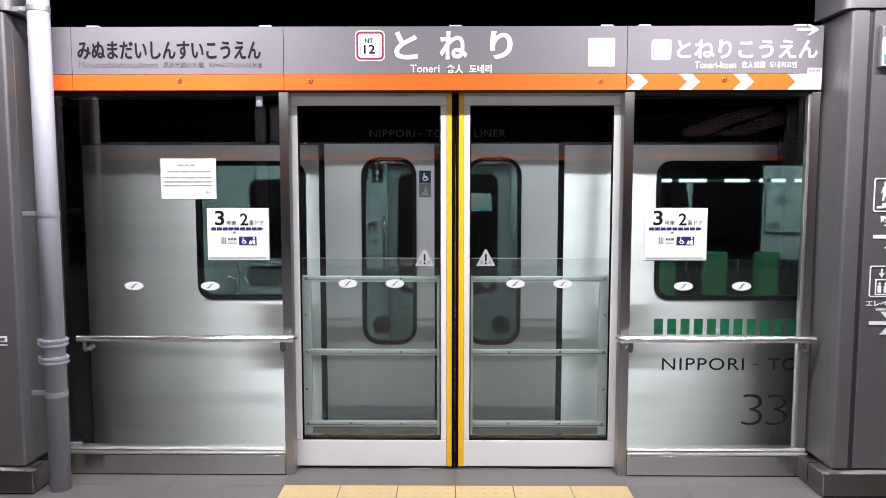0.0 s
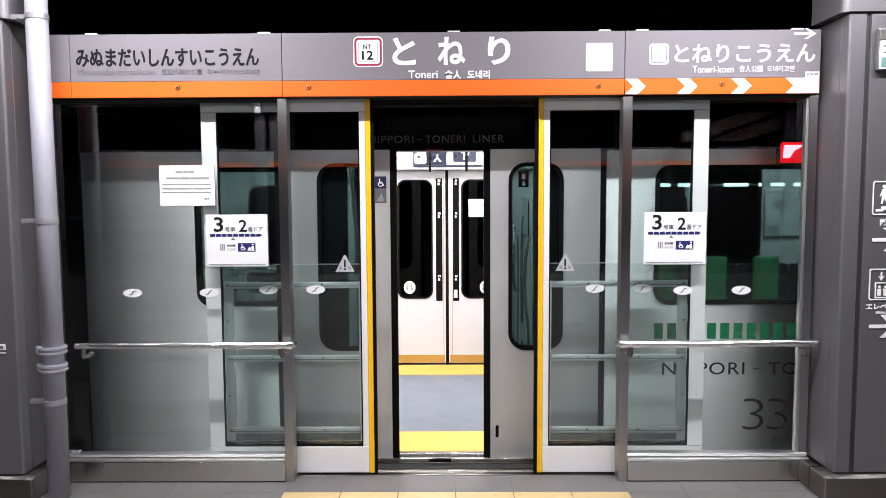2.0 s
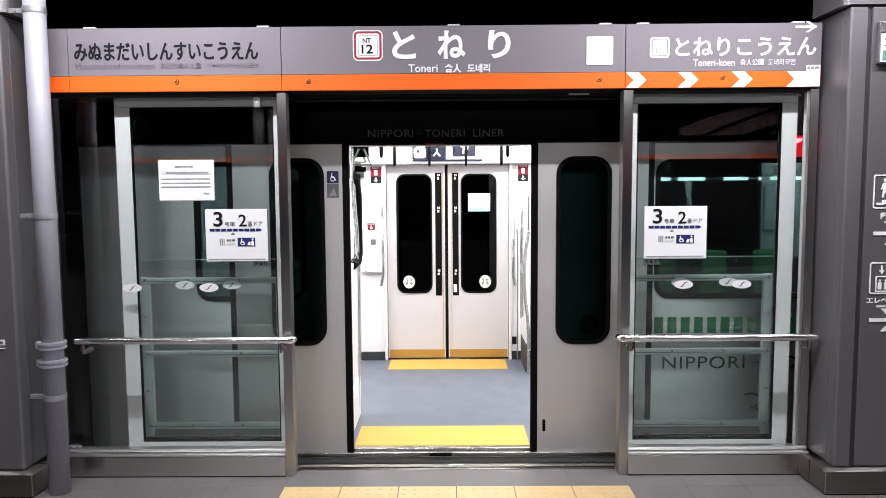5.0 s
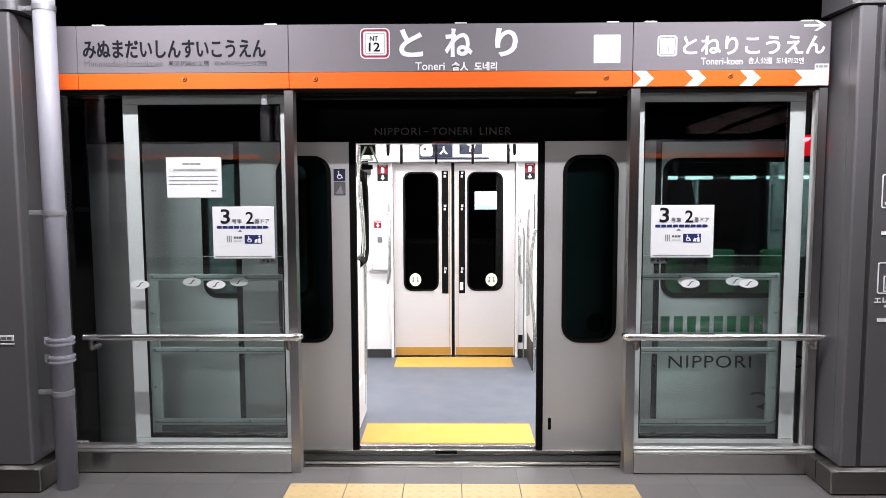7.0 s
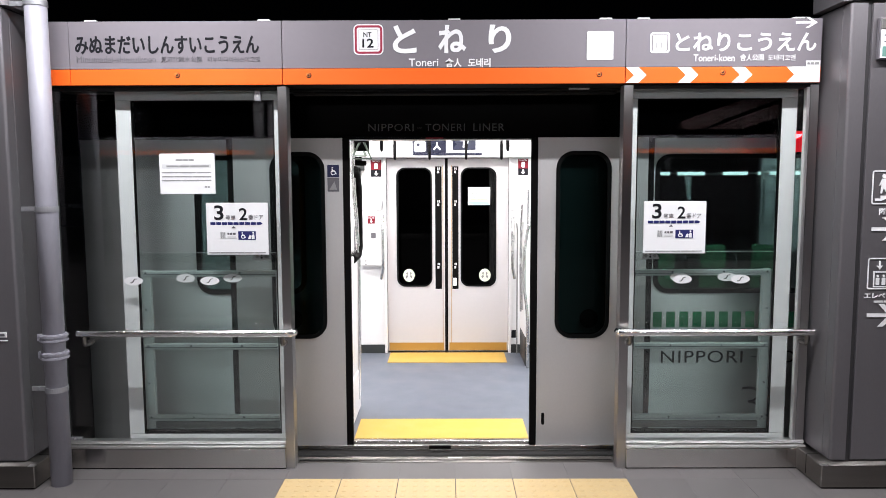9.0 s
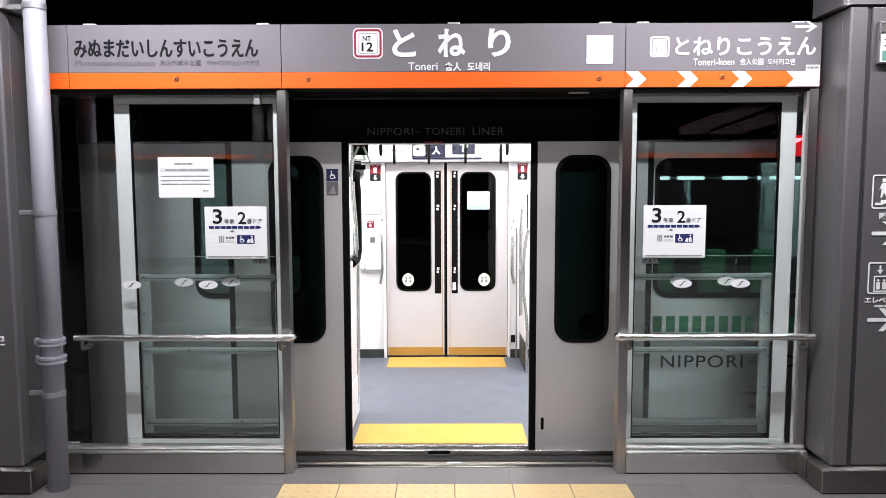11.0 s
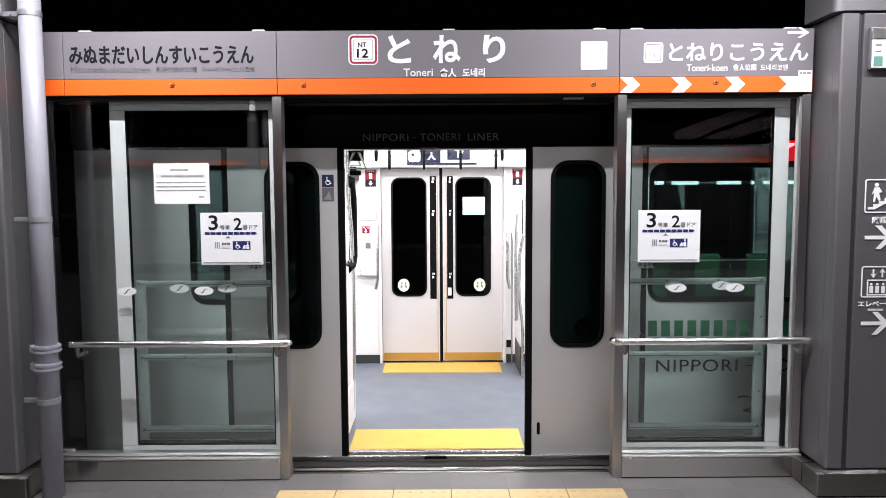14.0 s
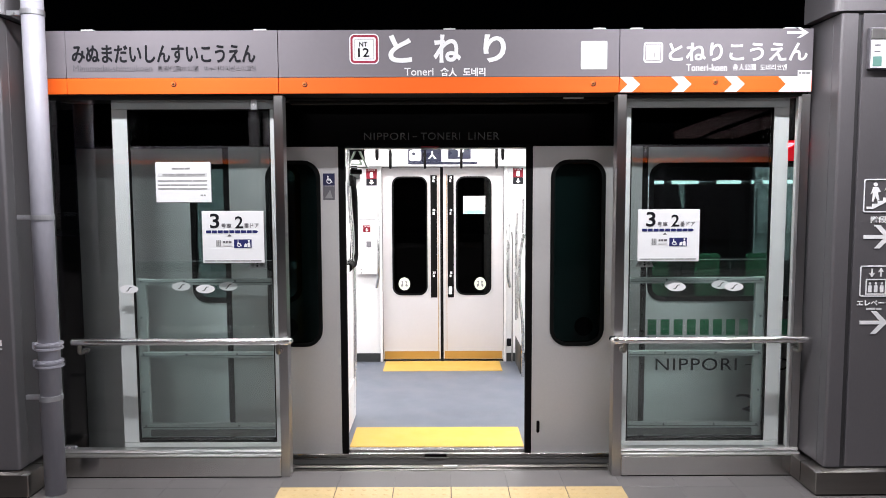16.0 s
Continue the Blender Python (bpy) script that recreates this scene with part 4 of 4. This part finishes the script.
def far_leaf(s):
    a, b = (-0.575, -0.060) if s < 0 else (-0.033, 0.505)
    lf = sheet("far_door", [rrect(a, b, 0.03, 1.759), rrect(*((-0.490, -0.174) if s < 0 else (0.080, 0.398)), 0.617, 1.680, 0.075)], FY + 0.032, FY + 0.05, "in_door", car, "closed white inner door")
    wx0, wx1 = (-0.490, -0.174) if s < 0 else (0.080, 0.398)
    g = sheet("gasket", [rrect(wx0, wx1, 0.617, 1.680, 0.075), rrect(wx0 + 0.014, wx1 - 0.014, 0.631, 1.666, 0.062)], FY + 0.026, FY + 0.052, "gasket", lf)
    part("pane", pane(wx0 + 0.01, wx1 - 0.01, FY + 0.040, FY + 0.044, 0.627, 1.67), "night_glass", lf, "dark night window")
    part("kick_strip", box(a + 0.01, b - 0.01, FY + 0.029, FY + 0.0315, 0.034, 0.105), "mat_o", lf, "orange yellow kick strip")
    part("edge_seal", box(*((-0.060, -0.047) if s < 0 else (-0.046, -0.033)), FY + 0.03, FY + 0.05, 0.03, 1.752), "rubber", lf)
    lb = (-0.146, -0.088) if s < 0 else (0.006, 0.061)
    st = part("label_strip", box(*lb, FY + 0.029, FY + 0.0315, 0.595, 1.690), "rubber", lf, "dark caution strip")
    for z in (1.63, 1.34, 0.78):
        bars(lb[0] + 0.018, lb[1] - 0.018, z, z + 0.022, FY + 0.0288, "pale", st)
        bars(lb[0] + 0.020, lb[1] - 0.012, z + 0.03, z + 0.05, FY + 0.0288, "pale", st, (0.5,))
    part("strip_edge", box(*((-0.080, -0.076) if s < 0 else (-0.004, 0.0)), FY + 0.0292, FY + 0.0315, 0.1, 1.70), "mat_o", lf, "thin amber line")
    cx = -0.384 if s < 0 else 0.297
    so = sheet("round_sticker", [oval(cx, 0.718, 0.052, 0.058)], FY + 0.037, FY + 0.0385, "pale_green", lf, "round pale green sticker")
    for k in (-1, 1):
        sheet("mark", [[(cx + k * u, 0.718 + v) for u, v in ((0.008, 0.03), (0.028, 0.022), (0.018, 0.004), (0.032, -0.012), (0.024, -0.03), (0.008, -0.014), (0.013, 0.002))]], FY + 0.036, FY + 0.037, "kick", so)
    if s > 0:
        ad = sheet("paper_sticker", [rrect(0.147, 0.342, 1.347, 1.505)], FY + 0.036, FY + 0.0385, "white", lf, "white and blue paper sticker")
        bars(0.15, 0.339, 1.350, 1.378, FY + 0.036, "sky_blue", ad)
        bars(0.152, 0.335, 1.392, 1.402, FY + 0.036, "straw", ad)
        bars(0.152, 0.335, 1.412, 1.420, FY + 0.036, "sky_blue", ad, (0.4,))
        bars(0.16, 0.29, 1.447, 1.453, FY + 0.036, "grey", ad, (0.35,))
        bars(0.30, 0.325, 1.475, 1.482, FY + 0.036, "grey", ad)
        hd = part("handle_cup", box(0.014, 0.044, FY + 0.026, FY + 0.029, 0.625, 0.695, 0.001), "white", lf)


far_leaf(-1), far_leaf(1)
part("door_frame", box(-0.60, -0.578, FY - 0.03, FY + 0.03, 0.02, 1.79, 0.004), "in_wall", car)
part("door_frame", box(0.508, 0.53, FY - 0.03, FY + 0.03, 0.02, 1.79, 0.004), "in_wall", car)
part("door_header", box(-0.80, 0.74, FY - 0.10, FY - 0.001, 1.765, 2.14, 0.012), "in_wall", car, "white panel above the doors")
scr = part("display", box(-0.336, -0.048, FY - 0.112, FY - 0.10, 1.803, 1.98, 0.004), "screen_navy", car, "dark navy passenger information display")
sheet("screen_mark", [rrect(-0.325, -0.222, 1.812, 1.905, 0.02), rrect(-0.300, -0.275, 1.86, 1.885, 0.008)], FY - 0.114, FY - 0.112, "white", scr)
sheet("screen_mark", [rrect(-0.300, -0.225, 1.906, 1.97)], FY - 0.114, FY - 0.112, "white", scr)
part("divider", box(-0.212, -0.206, FY - 0.115, FY - 0.112, 1.803, 1.98), "rubber", scr)
sheet("fork_mark", [[(-0.163, 1.832), (-0.148, 1.826), (-0.126, 1.853), (-0.104, 1.826), (-0.089, 1.832), (-0.119, 1.868), (-0.119, 1.895), (-0.133, 1.895), (-0.133, 1.868)]], FY - 0.115, FY - 0.112, "white", scr)
for k in range(5):
    bars(-0.19 + 0.026 * k, -0.176 + 0.026 * k, 1.918, 1.932, FY - 0.1121, "pale", scr)
part("display_shelf", box(-0.336, 0.266, FY - 0.112, FY - 0.10, 1.785, 1.801), "screen_navy", car)
mp2 = part("map_display", box(0.011, 0.207, FY - 0.112, FY - 0.10, 1.828, 1.98, 0.003), "screen_navy", car, "second dark navy display")
sheet("screen_mark", [[(0.095, 1.85), (0.118, 1.845), (0.150, 1.90), (0.150, 1.97), (0.075, 1.97), (0.075, 1.905), (0.100, 1.90)]], FY - 0.114, FY - 0.112, "white", mp2)
for x0, x1, z0, z1 in ((-0.712, -0.618, 1.600, 1.745), (0.585, 0.674, 1.608, 1.752)):
    lb = part("red_notice", box(x0, x1, FY - 0.004, FY - 0.001, z0, z1), "red", car, "red and dark emergency label")
    part("print", box(x0, x1, FY - 0.0055, FY - 0.0041, z0, z0 + (z1 - z0) * 0.42), "ink", lb)
    cx = (x0 + x1) / 2
    lettering("SOS", cx - 0.032, cx + 0.032, z1 - 0.016, z1 - 0.002, FY - 0.0045, "pale", lb, 0.0)
    sheet("mark", [[(cx - 0.008, z0 + 0.05), (cx - 0.008, z0 + 0.028), (cx - 0.02, z0 + 0.028), (cx, z0 + 0.01), (cx + 0.02, z0 + 0.028), (cx + 0.008, z0 + 0.028), (cx + 0.008, z0 + 0.05)]], FY - 0.007, FY - 0.0055, "white", lb)
    sheet("mark", [rrect(cx - 0.014, cx + 0.014, z0 + 0.070, z0 + 0.118, 0.006)], FY - 0.007, FY - 0.0041, "white", lb)
pn = part("equipment_panel", box(-0.80, -0.605, FY - 0.05, FY - 0.001, 0.815, 1.30, 0.008), "in_wall", car, "white wall equipment box")
part("hatch", box(-0.775, -0.625, FY - 0.053, FY - 0.0505, 1.31 - 0.0, 1.45, 0.002), "in_wall", car)
part("hatch_gap", box(-0.776, -0.622, FY - 0.0502, FY - 0.049, 1.302, 1.307), "grey", car)
part("hatch_gap", box(-0.6245, -0.6205, FY - 0.0502, FY - 0.049, 1.302, 1.42), "grey", car)
r2 = part("red_notice", box(-0.74, -0.675, FY - 0.054, FY - 0.0505, 1.19, 1.255), "red", pn)
sheet("mark", [[(-0.712, 1.228), (-0.712, 1.213), (-0.722, 1.213), (-0.7075, 1.196), (-0.693, 1.213), (-0.703, 1.213), (-0.703, 1.228)]], FY - 0.056, FY - 0.054, "white", r2)
lettering("SOS", -0.734, -0.681, 1.235, 1.251, FY - 0.0545, "pale", r2, 0.0)
part("dial", box(-0.712, -0.668, FY - 0.056, FY - 0.0505, 1.06, 1.11, 0.002), "ink_soft", pn)
for zz in (0.86, 0.83):
    part("knob", rod((-0.76, FY - 0.056, zz), (-0.76, FY - 0.0505, zz), 0.008, 8), "grey", pn)
part("switch_label", box(0.535, 0.575, FY - 0.004, FY - 0.001, 0.155, 0.225), "ink", car)
for x, k in ((-0.605, -1), (0.535, 1)):
    tube([(x, FY - 0.06, 1.30), (x + k * 0.0, FY - 0.10, 1.26), (x, FY - 0.10, 0.80), (x + k * 0.02, FY - 0.06, 0.70)], 0.013, "rail_in", car, "grab_bar", "satin steel grab bar")

# straps and hoops near the far doors
def strap(x, y, z=1.80, wide=0.013):
    st = thing("hand_strap", (x, y, z), "black hanging strap with a dark grip", "hand strap", "hanging straps")
    part("belt", box(x - wide, x + wide, y - 0.004, y + 0.004, z + 0.09, 2.15, 0.001), "rubber", st)
    part("buckle", box(x - wide - 0.003, x + wide + 0.003, y - 0.012, y + 0.012, z + 0.085, z + 0.115, 0.003), "rubber", st)
    bm = bmesh.new()
    rings = []
    for i in range(20):
        a = 2 * math.pi * i / 20
        rings.append([bm.verts.new((x + 0.010 * math.sin(c), y + (0.045 + 0.010 * math.cos(c)) * math.cos(a), z + 0.045 + (0.050 + 0.010 * math.cos(c)) * math.sin(a))) for c in (math.pi * k / 4 for k in range(8))])
    for i in range(20):
        for k in range(8):
            bm.faces.new((rings[i][k], rings[i][(k + 1) % 8], rings[(i + 1) % 20][(k + 1) % 8], rings[(i + 1) % 20][k]))
    bmesh.ops.recalc_face_normals(bm, faces=bm.faces[:])
    part("grip", bm, "rubber", st)


for x in (-0.475, -0.185, 0.12, 0.415):
    strap(x, 2.22, 1.752, 0.011)
for x in (-0.543, 0.428):
    strap(x, 1.75, 1.803, 0.008)


def triangle_grip(x, y, z):
    st = thing("hand_strap", (x, y, z), "pale green triangular hand grip on a black strap", "hand strap", "triangular grips")
    part("hanger", box(x - 0.055, x + 0.05, y + 0.02, y + 0.03, z + 0.05, z + 0.14, 0.004), "rubber", st)
    part("belt", box(x - 0.028, x + 0.028, y - 0.004, y + 0.004, z + 0.12, 2.15, 0.001), "rubber", st)
    tube([(x, y, z + 0.125), (x - 0.062, y, z), (x + 0.066, y, z), (x + 0.01, y, z + 0.125)], 0.0085, "grip", st, "grip", "grey green triangular grip")
    part("buckle", box(x - 0.035, x + 0.04, y - 0.015, y + 0.015, z + 0.105, z + 0.165, 0.004), "rubber", st)
    part("pad", box(x - 0.05, x + 0.03, y + 0.012, y + 0.03, z - 0.045, z - 0.012, 0.004), "rubber", st)


for x, y2, z2 in ((-0.600, 0.90, 1.712), (-0.655, 1.05, 1.735), (-0.70, 1.5, 1.755)):
    triangle_grip(x, y2, z2)
bk = thing("strap_bracket", (-0.80, 2.3, 1.70), "dark wall bracket with a hanging loop", "bracket")
part("plate", box(-0.90, -0.765, 2.50, 2.543, 1.655, 1.735, 0.004), "seat_dark", bk)
part("loop", box(-0.845, -0.795, 2.46, 2.499, 1.53, 1.68, 0.004), "rubber", bk)

# partitions, poles and seats
pt = thing("seat_partition", (-0.655, 0.75, 0.02), "pale seat end partition with dark rim and curved steel rails", "partition", "seat end partitions")
x = -0.655
part("panel", box(x - 0.010, x + 0.010, 0.46, 0.98, 0.30, 1.08, 0.006), "in_wall", pt)
tube([(x + 0.01, 0.86, 1.64), (x + 0.012, 0.96, 1.60), (x + 0.014, 1.02, 1.52), (x + 0.014, 1.03, 1.3), (x + 0.014, 1.03, 1.12), (x + 0.01, 0.98, 1.07), (x, 0.8, 1.06)], 0.029, "rubber", pt, "rim", "black rubber rim")
for y0, y1 in ((0.90, 0.95), (0.99, 1.02)):
    tube([(x + 0.012, y0, 0.10), (x + 0.016, y1, 0.7), (x + 0.016, y1, 1.05), (x + 0.012, y0, 1.30), (x + 0.004, y0 - 0.06, 1.50), (x, y0 - 0.10, 2.15)], 0.010, "chrome", pt, "rail", "polished steel rail")
part("foot", box(x - 0.02, x + 0.02, 0.50, 0.98, 0.02, 0.30, 0.012), "in_wall", pt)
tube([(x, 0.46, 1.10), (x, 0.98, 1.10)], 0.012, "rail_in", pt, "top_rail")

# the far partition beside the closed doors
pt = thing("seat_partition", (0.61, 2.25, 0.02), "white seat end partition with curved steel rails and a dark base", "partition", "seat end partitions")
part("panel", box(0.602, 0.616, 2.04, 2.49, 0.27, 1.18, 0.006), "in_wall", pt)
part("base", box(0.606, 0.63, 2.06, 2.49, 0.02, 0.265, 0.008), "seat_dark", pt, "dark seat base")
part("upper_panel", box(0.618, 0.626, 2.02, 2.49, 1.20, 1.52, 0.003), "in_wall", pt)
part("dark_notice", box(0.612, 0.6175, 1.985, 2.015, 1.21, 1.488, 0.001), "ink", pt, "narrow dark notice strip")
tube([(0.578, 2.485, 0.02), (0.578, 2.485, 1.12), (0.570, 2.48, 1.19)], 0.006, "kick", pt, "wall_post", "thin grey post")
tube([(0.624, 2.0, 1.20), (0.612, 2.0, 1.15), (0.592, 2.0, 1.02), (0.587, 2.0, 0.80), (0.592, 2.0, 0.66), (0.612, 2.0, 0.50), (0.620, 2.0, 0.36), (0.620, 2.0, 0.02)], 0.012, "rail_in", pt, "rail", "curved steel rail")
tube([(0.600, 2.30, 1.36), (0.590, 2.30, 1.18), (0.588, 2.30, 0.80), (0.592, 2.30, 0.44)], 0.009, "rail_in", pt, "rail")
tube([(0.592, 2.15, 1.22), (0.575, 2.15, 1.08), (0.585, 2.15, 0.86), (0.588, 2.15, 0.48)], 0.009, "rail_in", pt, "rail")


def seat(x, label):
    s = thing("seat", (x, 2.25, 0.018), label, "train seat", "green seats")
    part("cushion", box(x - 0.21, x + 0.21, 2.02, 2.46, 0.36, 0.46, 0.03), "seat", s, "green cloth cushion")
    part("backrest", box(x - 0.11, x + 0.11, 2.40, 2.47, 0.47, 1.0, 0.025), "seat", s, "green cloth backrest")
    part("shell", box(x - 0.21, x + 0.21, 2.46, 2.52, 0.44, 0.93, 0.012), "seat_dark", s)
    part("pedestal", box(x - 0.16, x + 0.16, 2.10, 2.44, 0.018, 0.36, 0.01), "seat_dark", s)


for x in (1.38, 1.83, 2.28, 2.73, 3.18, 3.63):
    seat(x, "green cloth train seat with a dark shell")
tr = thing("strip_light", (2.0, 1.6, 1.60), "row of slim white tube lights with a hanging stem", "strip light")
tube([(1.2, 1.6, 1.612), (4.4, 1.6, 1.612)], 0.006, "grey", tr, "bar")
for x0, x1 in ((1.54, 1.63), (1.69, 1.89), (2.03, 2.21), (2.29, 2.31), (2.38, 2.48), (2.55, 2.7)):
    part("tube", rod((x0, 1.6, 1.612), (x1, 1.6, 1.612), 0.013, 12), "lit_tube", tr, "glowing white tube")
part("hanger", rod((1.765, 1.6, 1.60), (1.772, 1.6, 1.52), 0.026, 12, r2=0.024), "white", tr)
part("stem", rod((1.772, 1.6, 1.52), (1.79, 1.6, 1.30), 0.017, 10, r2=0.012), "white", tr)
ad = thing("poster_frame", (2.97, 2.53, 1.16), "pale poster in a thin dark frame", "poster")
part("frame", box(2.74, 3.20, 2.518, 2.54, 1.16, 1.56, 0.004), "grey", ad)
part("paper", box(2.75, 3.19, 2.514, 2.518, 1.17, 1.55), "pale", ad)
sheet("picture", [oval(2.88, 1.44, 0.07, 0.045)], 2.511, 2.514, "grey", ad)
sheet("picture", [oval(2.82, 1.23, 0.04, 0.035)], 2.511, 2.514, "grey", ad)
wr = thing("wheelchair_rail", (-1.2, 0.5, 0.95), "chrome wheelchair space rail under the window", "rail")
tube([(-1.44, 0.7, 1.083), (-1.376, 0.7, 1.089), (-1.364, 0.7, 1.0), (-1.374, 0.7, 0.935), (-1.374, 0.7, 0.5)], 0.0075, "chrome", wr, "bar")
tube([(-1.46, 0.7, 0.975), (-1.43, 0.7, 0.996), (-1.40, 0.7, 0.972), (-1.39, 0.7, 0.91), (-1.39, 0.7, 0.5)], 0.0095, "chrome", wr, "bar")
tube([(-1.05, 0.7, 1.075), (-1.305, 0.7, 1.096), (-1.34, 0.7, 1.018), (-1.322, 0.7, 0.98), (-1.292, 0.7, 0.937), (-1.05, 0.7, 0.935)], 0.0075, "chrome", wr, "bar")
part("pad", box(-1.30, -0.95, 0.69, 0.71, 1.045, 1.065, 0.004), "rubber", wr)
part("panel", box(-1.31, -0.95, 0.705, 0.712, 0.94, 1.045, 0.003), "in_wall", wr)

# ---- train doors ----
def train_door(s, label):
    d = thing("train_door", (TC + s * 0.35, 0.315, 0.0), label, "train door", "train doors")

    def X(a, b):
        return sorted((TC + s * a, TC + s * b))

    Y0, Y1 = 0.300, 0.332
    wx = X(0.143, 0.459)
    sheet("panel", [rrect(*X(0.040, 0.668), 0.0, 1.811), rrect(*wx, 0.650, 1.735, 0.10)], Y0, Y1, "leaf", d, "grey satin steel panel")
    part("closing_seal", box(*X(0.001, 0.040), Y0 + 0.004, Y1, 0.0, 1.811, 0.004), "rubber", d, "black rubber closing edge")
    part("trailing_seal", box(*X(0.668, 0.704), Y0 + 0.004, Y1, 0.0, 1.811, 0.004), "rubber", d, "black rubber trailing edge")
    sheet("gasket", [rrect(*wx, 0.650, 1.735, 0.10), rrect(wx[0] + 0.022, wx[1] - 0.022, 0.672, 1.713, 0.08)], Y0 - 0.005, Y1 + 0.002, "gasket", d)
    part("pane", pane(wx[0] + 0.01, wx[1] - 0.01, 0.312, 0.317, 0.66, 1.725), "car_glass", d, "green tinted glass")
    sheet("round_sticker", [oval(TC + s * 0.345, 0.762, 0.054, 0.056)], 0.318, 0.320, "seat_dark", d, "round sticker seen from behind")
    if s < 0:
        st = part("priority_sticker", box(-0.205, -0.138, Y0 - 0.002, Y0, 1.590, 1.660), "navy_dim", d, "navy wheelchair sticker")
        wheelchair(-0.171, 1.622, 0.024, Y0 - 0.002, st)
        st = part("pushchair_sticker", box(-0.205, -0.138, Y0 - 0.002, Y0, 1.508, 1.587), "ink_soft", d, "grey pushchair sticker")
        sheet("mark", [[(-0.195, 1.518), (-0.150, 1.518), (-0.165, 1.568), (-0.178, 1.545)]], Y0 - 0.003, Y0 - 0.002, "grey", st)
    else:
        sheet("lock_slot", [rrect(-0.008, 0.010, 0.130, 0.203, 0.008)], Y0 - 0.003, Y0, "rubber", d, "black lock slot")
    return d


td_l = train_door(-1, "grey train door with a tall dark window and priority stickers")
td_r = train_door(1, "grey train door with a tall dark window")

# ---- tactile paving and floor tiles ----
tact = thing("tactile_paving", (0, -0.326, 0), "row of worn yellow tactile paving tiles before the doors", "tactile paving")


def dotted_tile():
    bm = box(-0.1485, 0.1485, -0.1485, 0.1485, -0.006, 0.0035, 0.002)
    for i in range(5):
        for j in range(5):
            bmesh.ops.create_cone(bm, cap_ends=True, segments=8, radius1=0.015, radius2=0.009, depth=0.0022, matrix=Matrix.Translation((-0.116 + 0.058 * i, -0.116 + 0.058 * j, 0.0045)))
    me = bpy.data.meshes.new("tactile_tile")
    bm.to_mesh(me)
    me.materials.append(M["tactile"])
    return me


me_t = dotted_tile()
for i in range(6):
    ob = new("tactile_tile", me_t)
    ob.parent, ob.location = tact, (-0.752 + 0.301 * i, 0, 0)
bm = box(-0.1500, 0.1500, -0.1495, 0.1495, -0.006, 0.0, 0.0005)
me_f = bpy.data.meshes.new("floor_tile")
bm.to_mesh(me_f)
me_f.materials.append(M["tile"])
rv, rf = [], []
for j in range(33):
    for i in range(-29, 29):
        x, y = 0.15 + 0.301 * i, EDGE - 0.15 - 0.3 * j
        if j == 1 and -3 <= i <= 2:
            continue
        if -8 <= i <= 7 and j < 10:
            ob = new("floor_tile", me_f)
            ob.parent, ob.location = floor, (x, y, 0)
        else:
            n, h = len(rv), 0.1492
            rv += [(x + u * h, y + v * h, w) for w in (-0.006, 0.0) for u, v in ((-1, -1), (1, -1), (1, 1), (-1, 1))]
            rf += [(n + 4, n + 5, n + 6, n + 7)] + [(n + k, n + (k + 1) % 4, n + 4 + (k + 1) % 4, n + 4 + k) for k in range(4)]
me_r = bpy.data.meshes.new("outer_floor_tiles")
me_r.from_pydata(rv, [], rf)
me_r.materials.append(M["tile"])
tagged(new("outer_floor_tiles", me_r), kind="stuff").parent = floor


def motions():
    P = ((0, 0), (1.0, 0), (1.1, 0.028), (1.2, 0.066), (1.3, 0.112), (1.4, 0.158), (1.5, 0.203), (1.75, 0.316), (2.0, 0.430), (2.25, 0.545), (2.5, 0.657), (2.75, 0.768), (2.9, 0.824), (3.0, 0.850), (3.1, 0.871), (3.25, 0.885), (3.4, 0.888), (16, 0.888))
    T = ((0, 0), (1.15, 0), (1.25, 0.02), (1.5, 0.100), (2.0, 0.248), (2.5, 0.388), (2.75, 0.420), (3.0, 0.443), (3.5, 0.490), (3.75, 0.510), (4.0, 0.520), (16, 0.520))
    for ob, s, rows in ((psd_l, -1, P), (psd_r, 1.014, P), (td_l, -1, T), (td_r, 1, T)):
        x, y, z = BASE[ob]
        walk(ob, [(t, pose(x + s * d, y, z)) for t, d in rows])
    # the indicator lights as the doors start: an added half turn shows its glowing face
    x, y, z = side_lamp.location
    walk(side_lamp, [(t, pose(x, y, z, 0, 0, a)) for t, a in ((0, 0), (0.9, 0), (1.0, 0), (1.034, 60), (1.067, 120), (1.1, 180), (1.2, 180), (16, 180))])


motions()
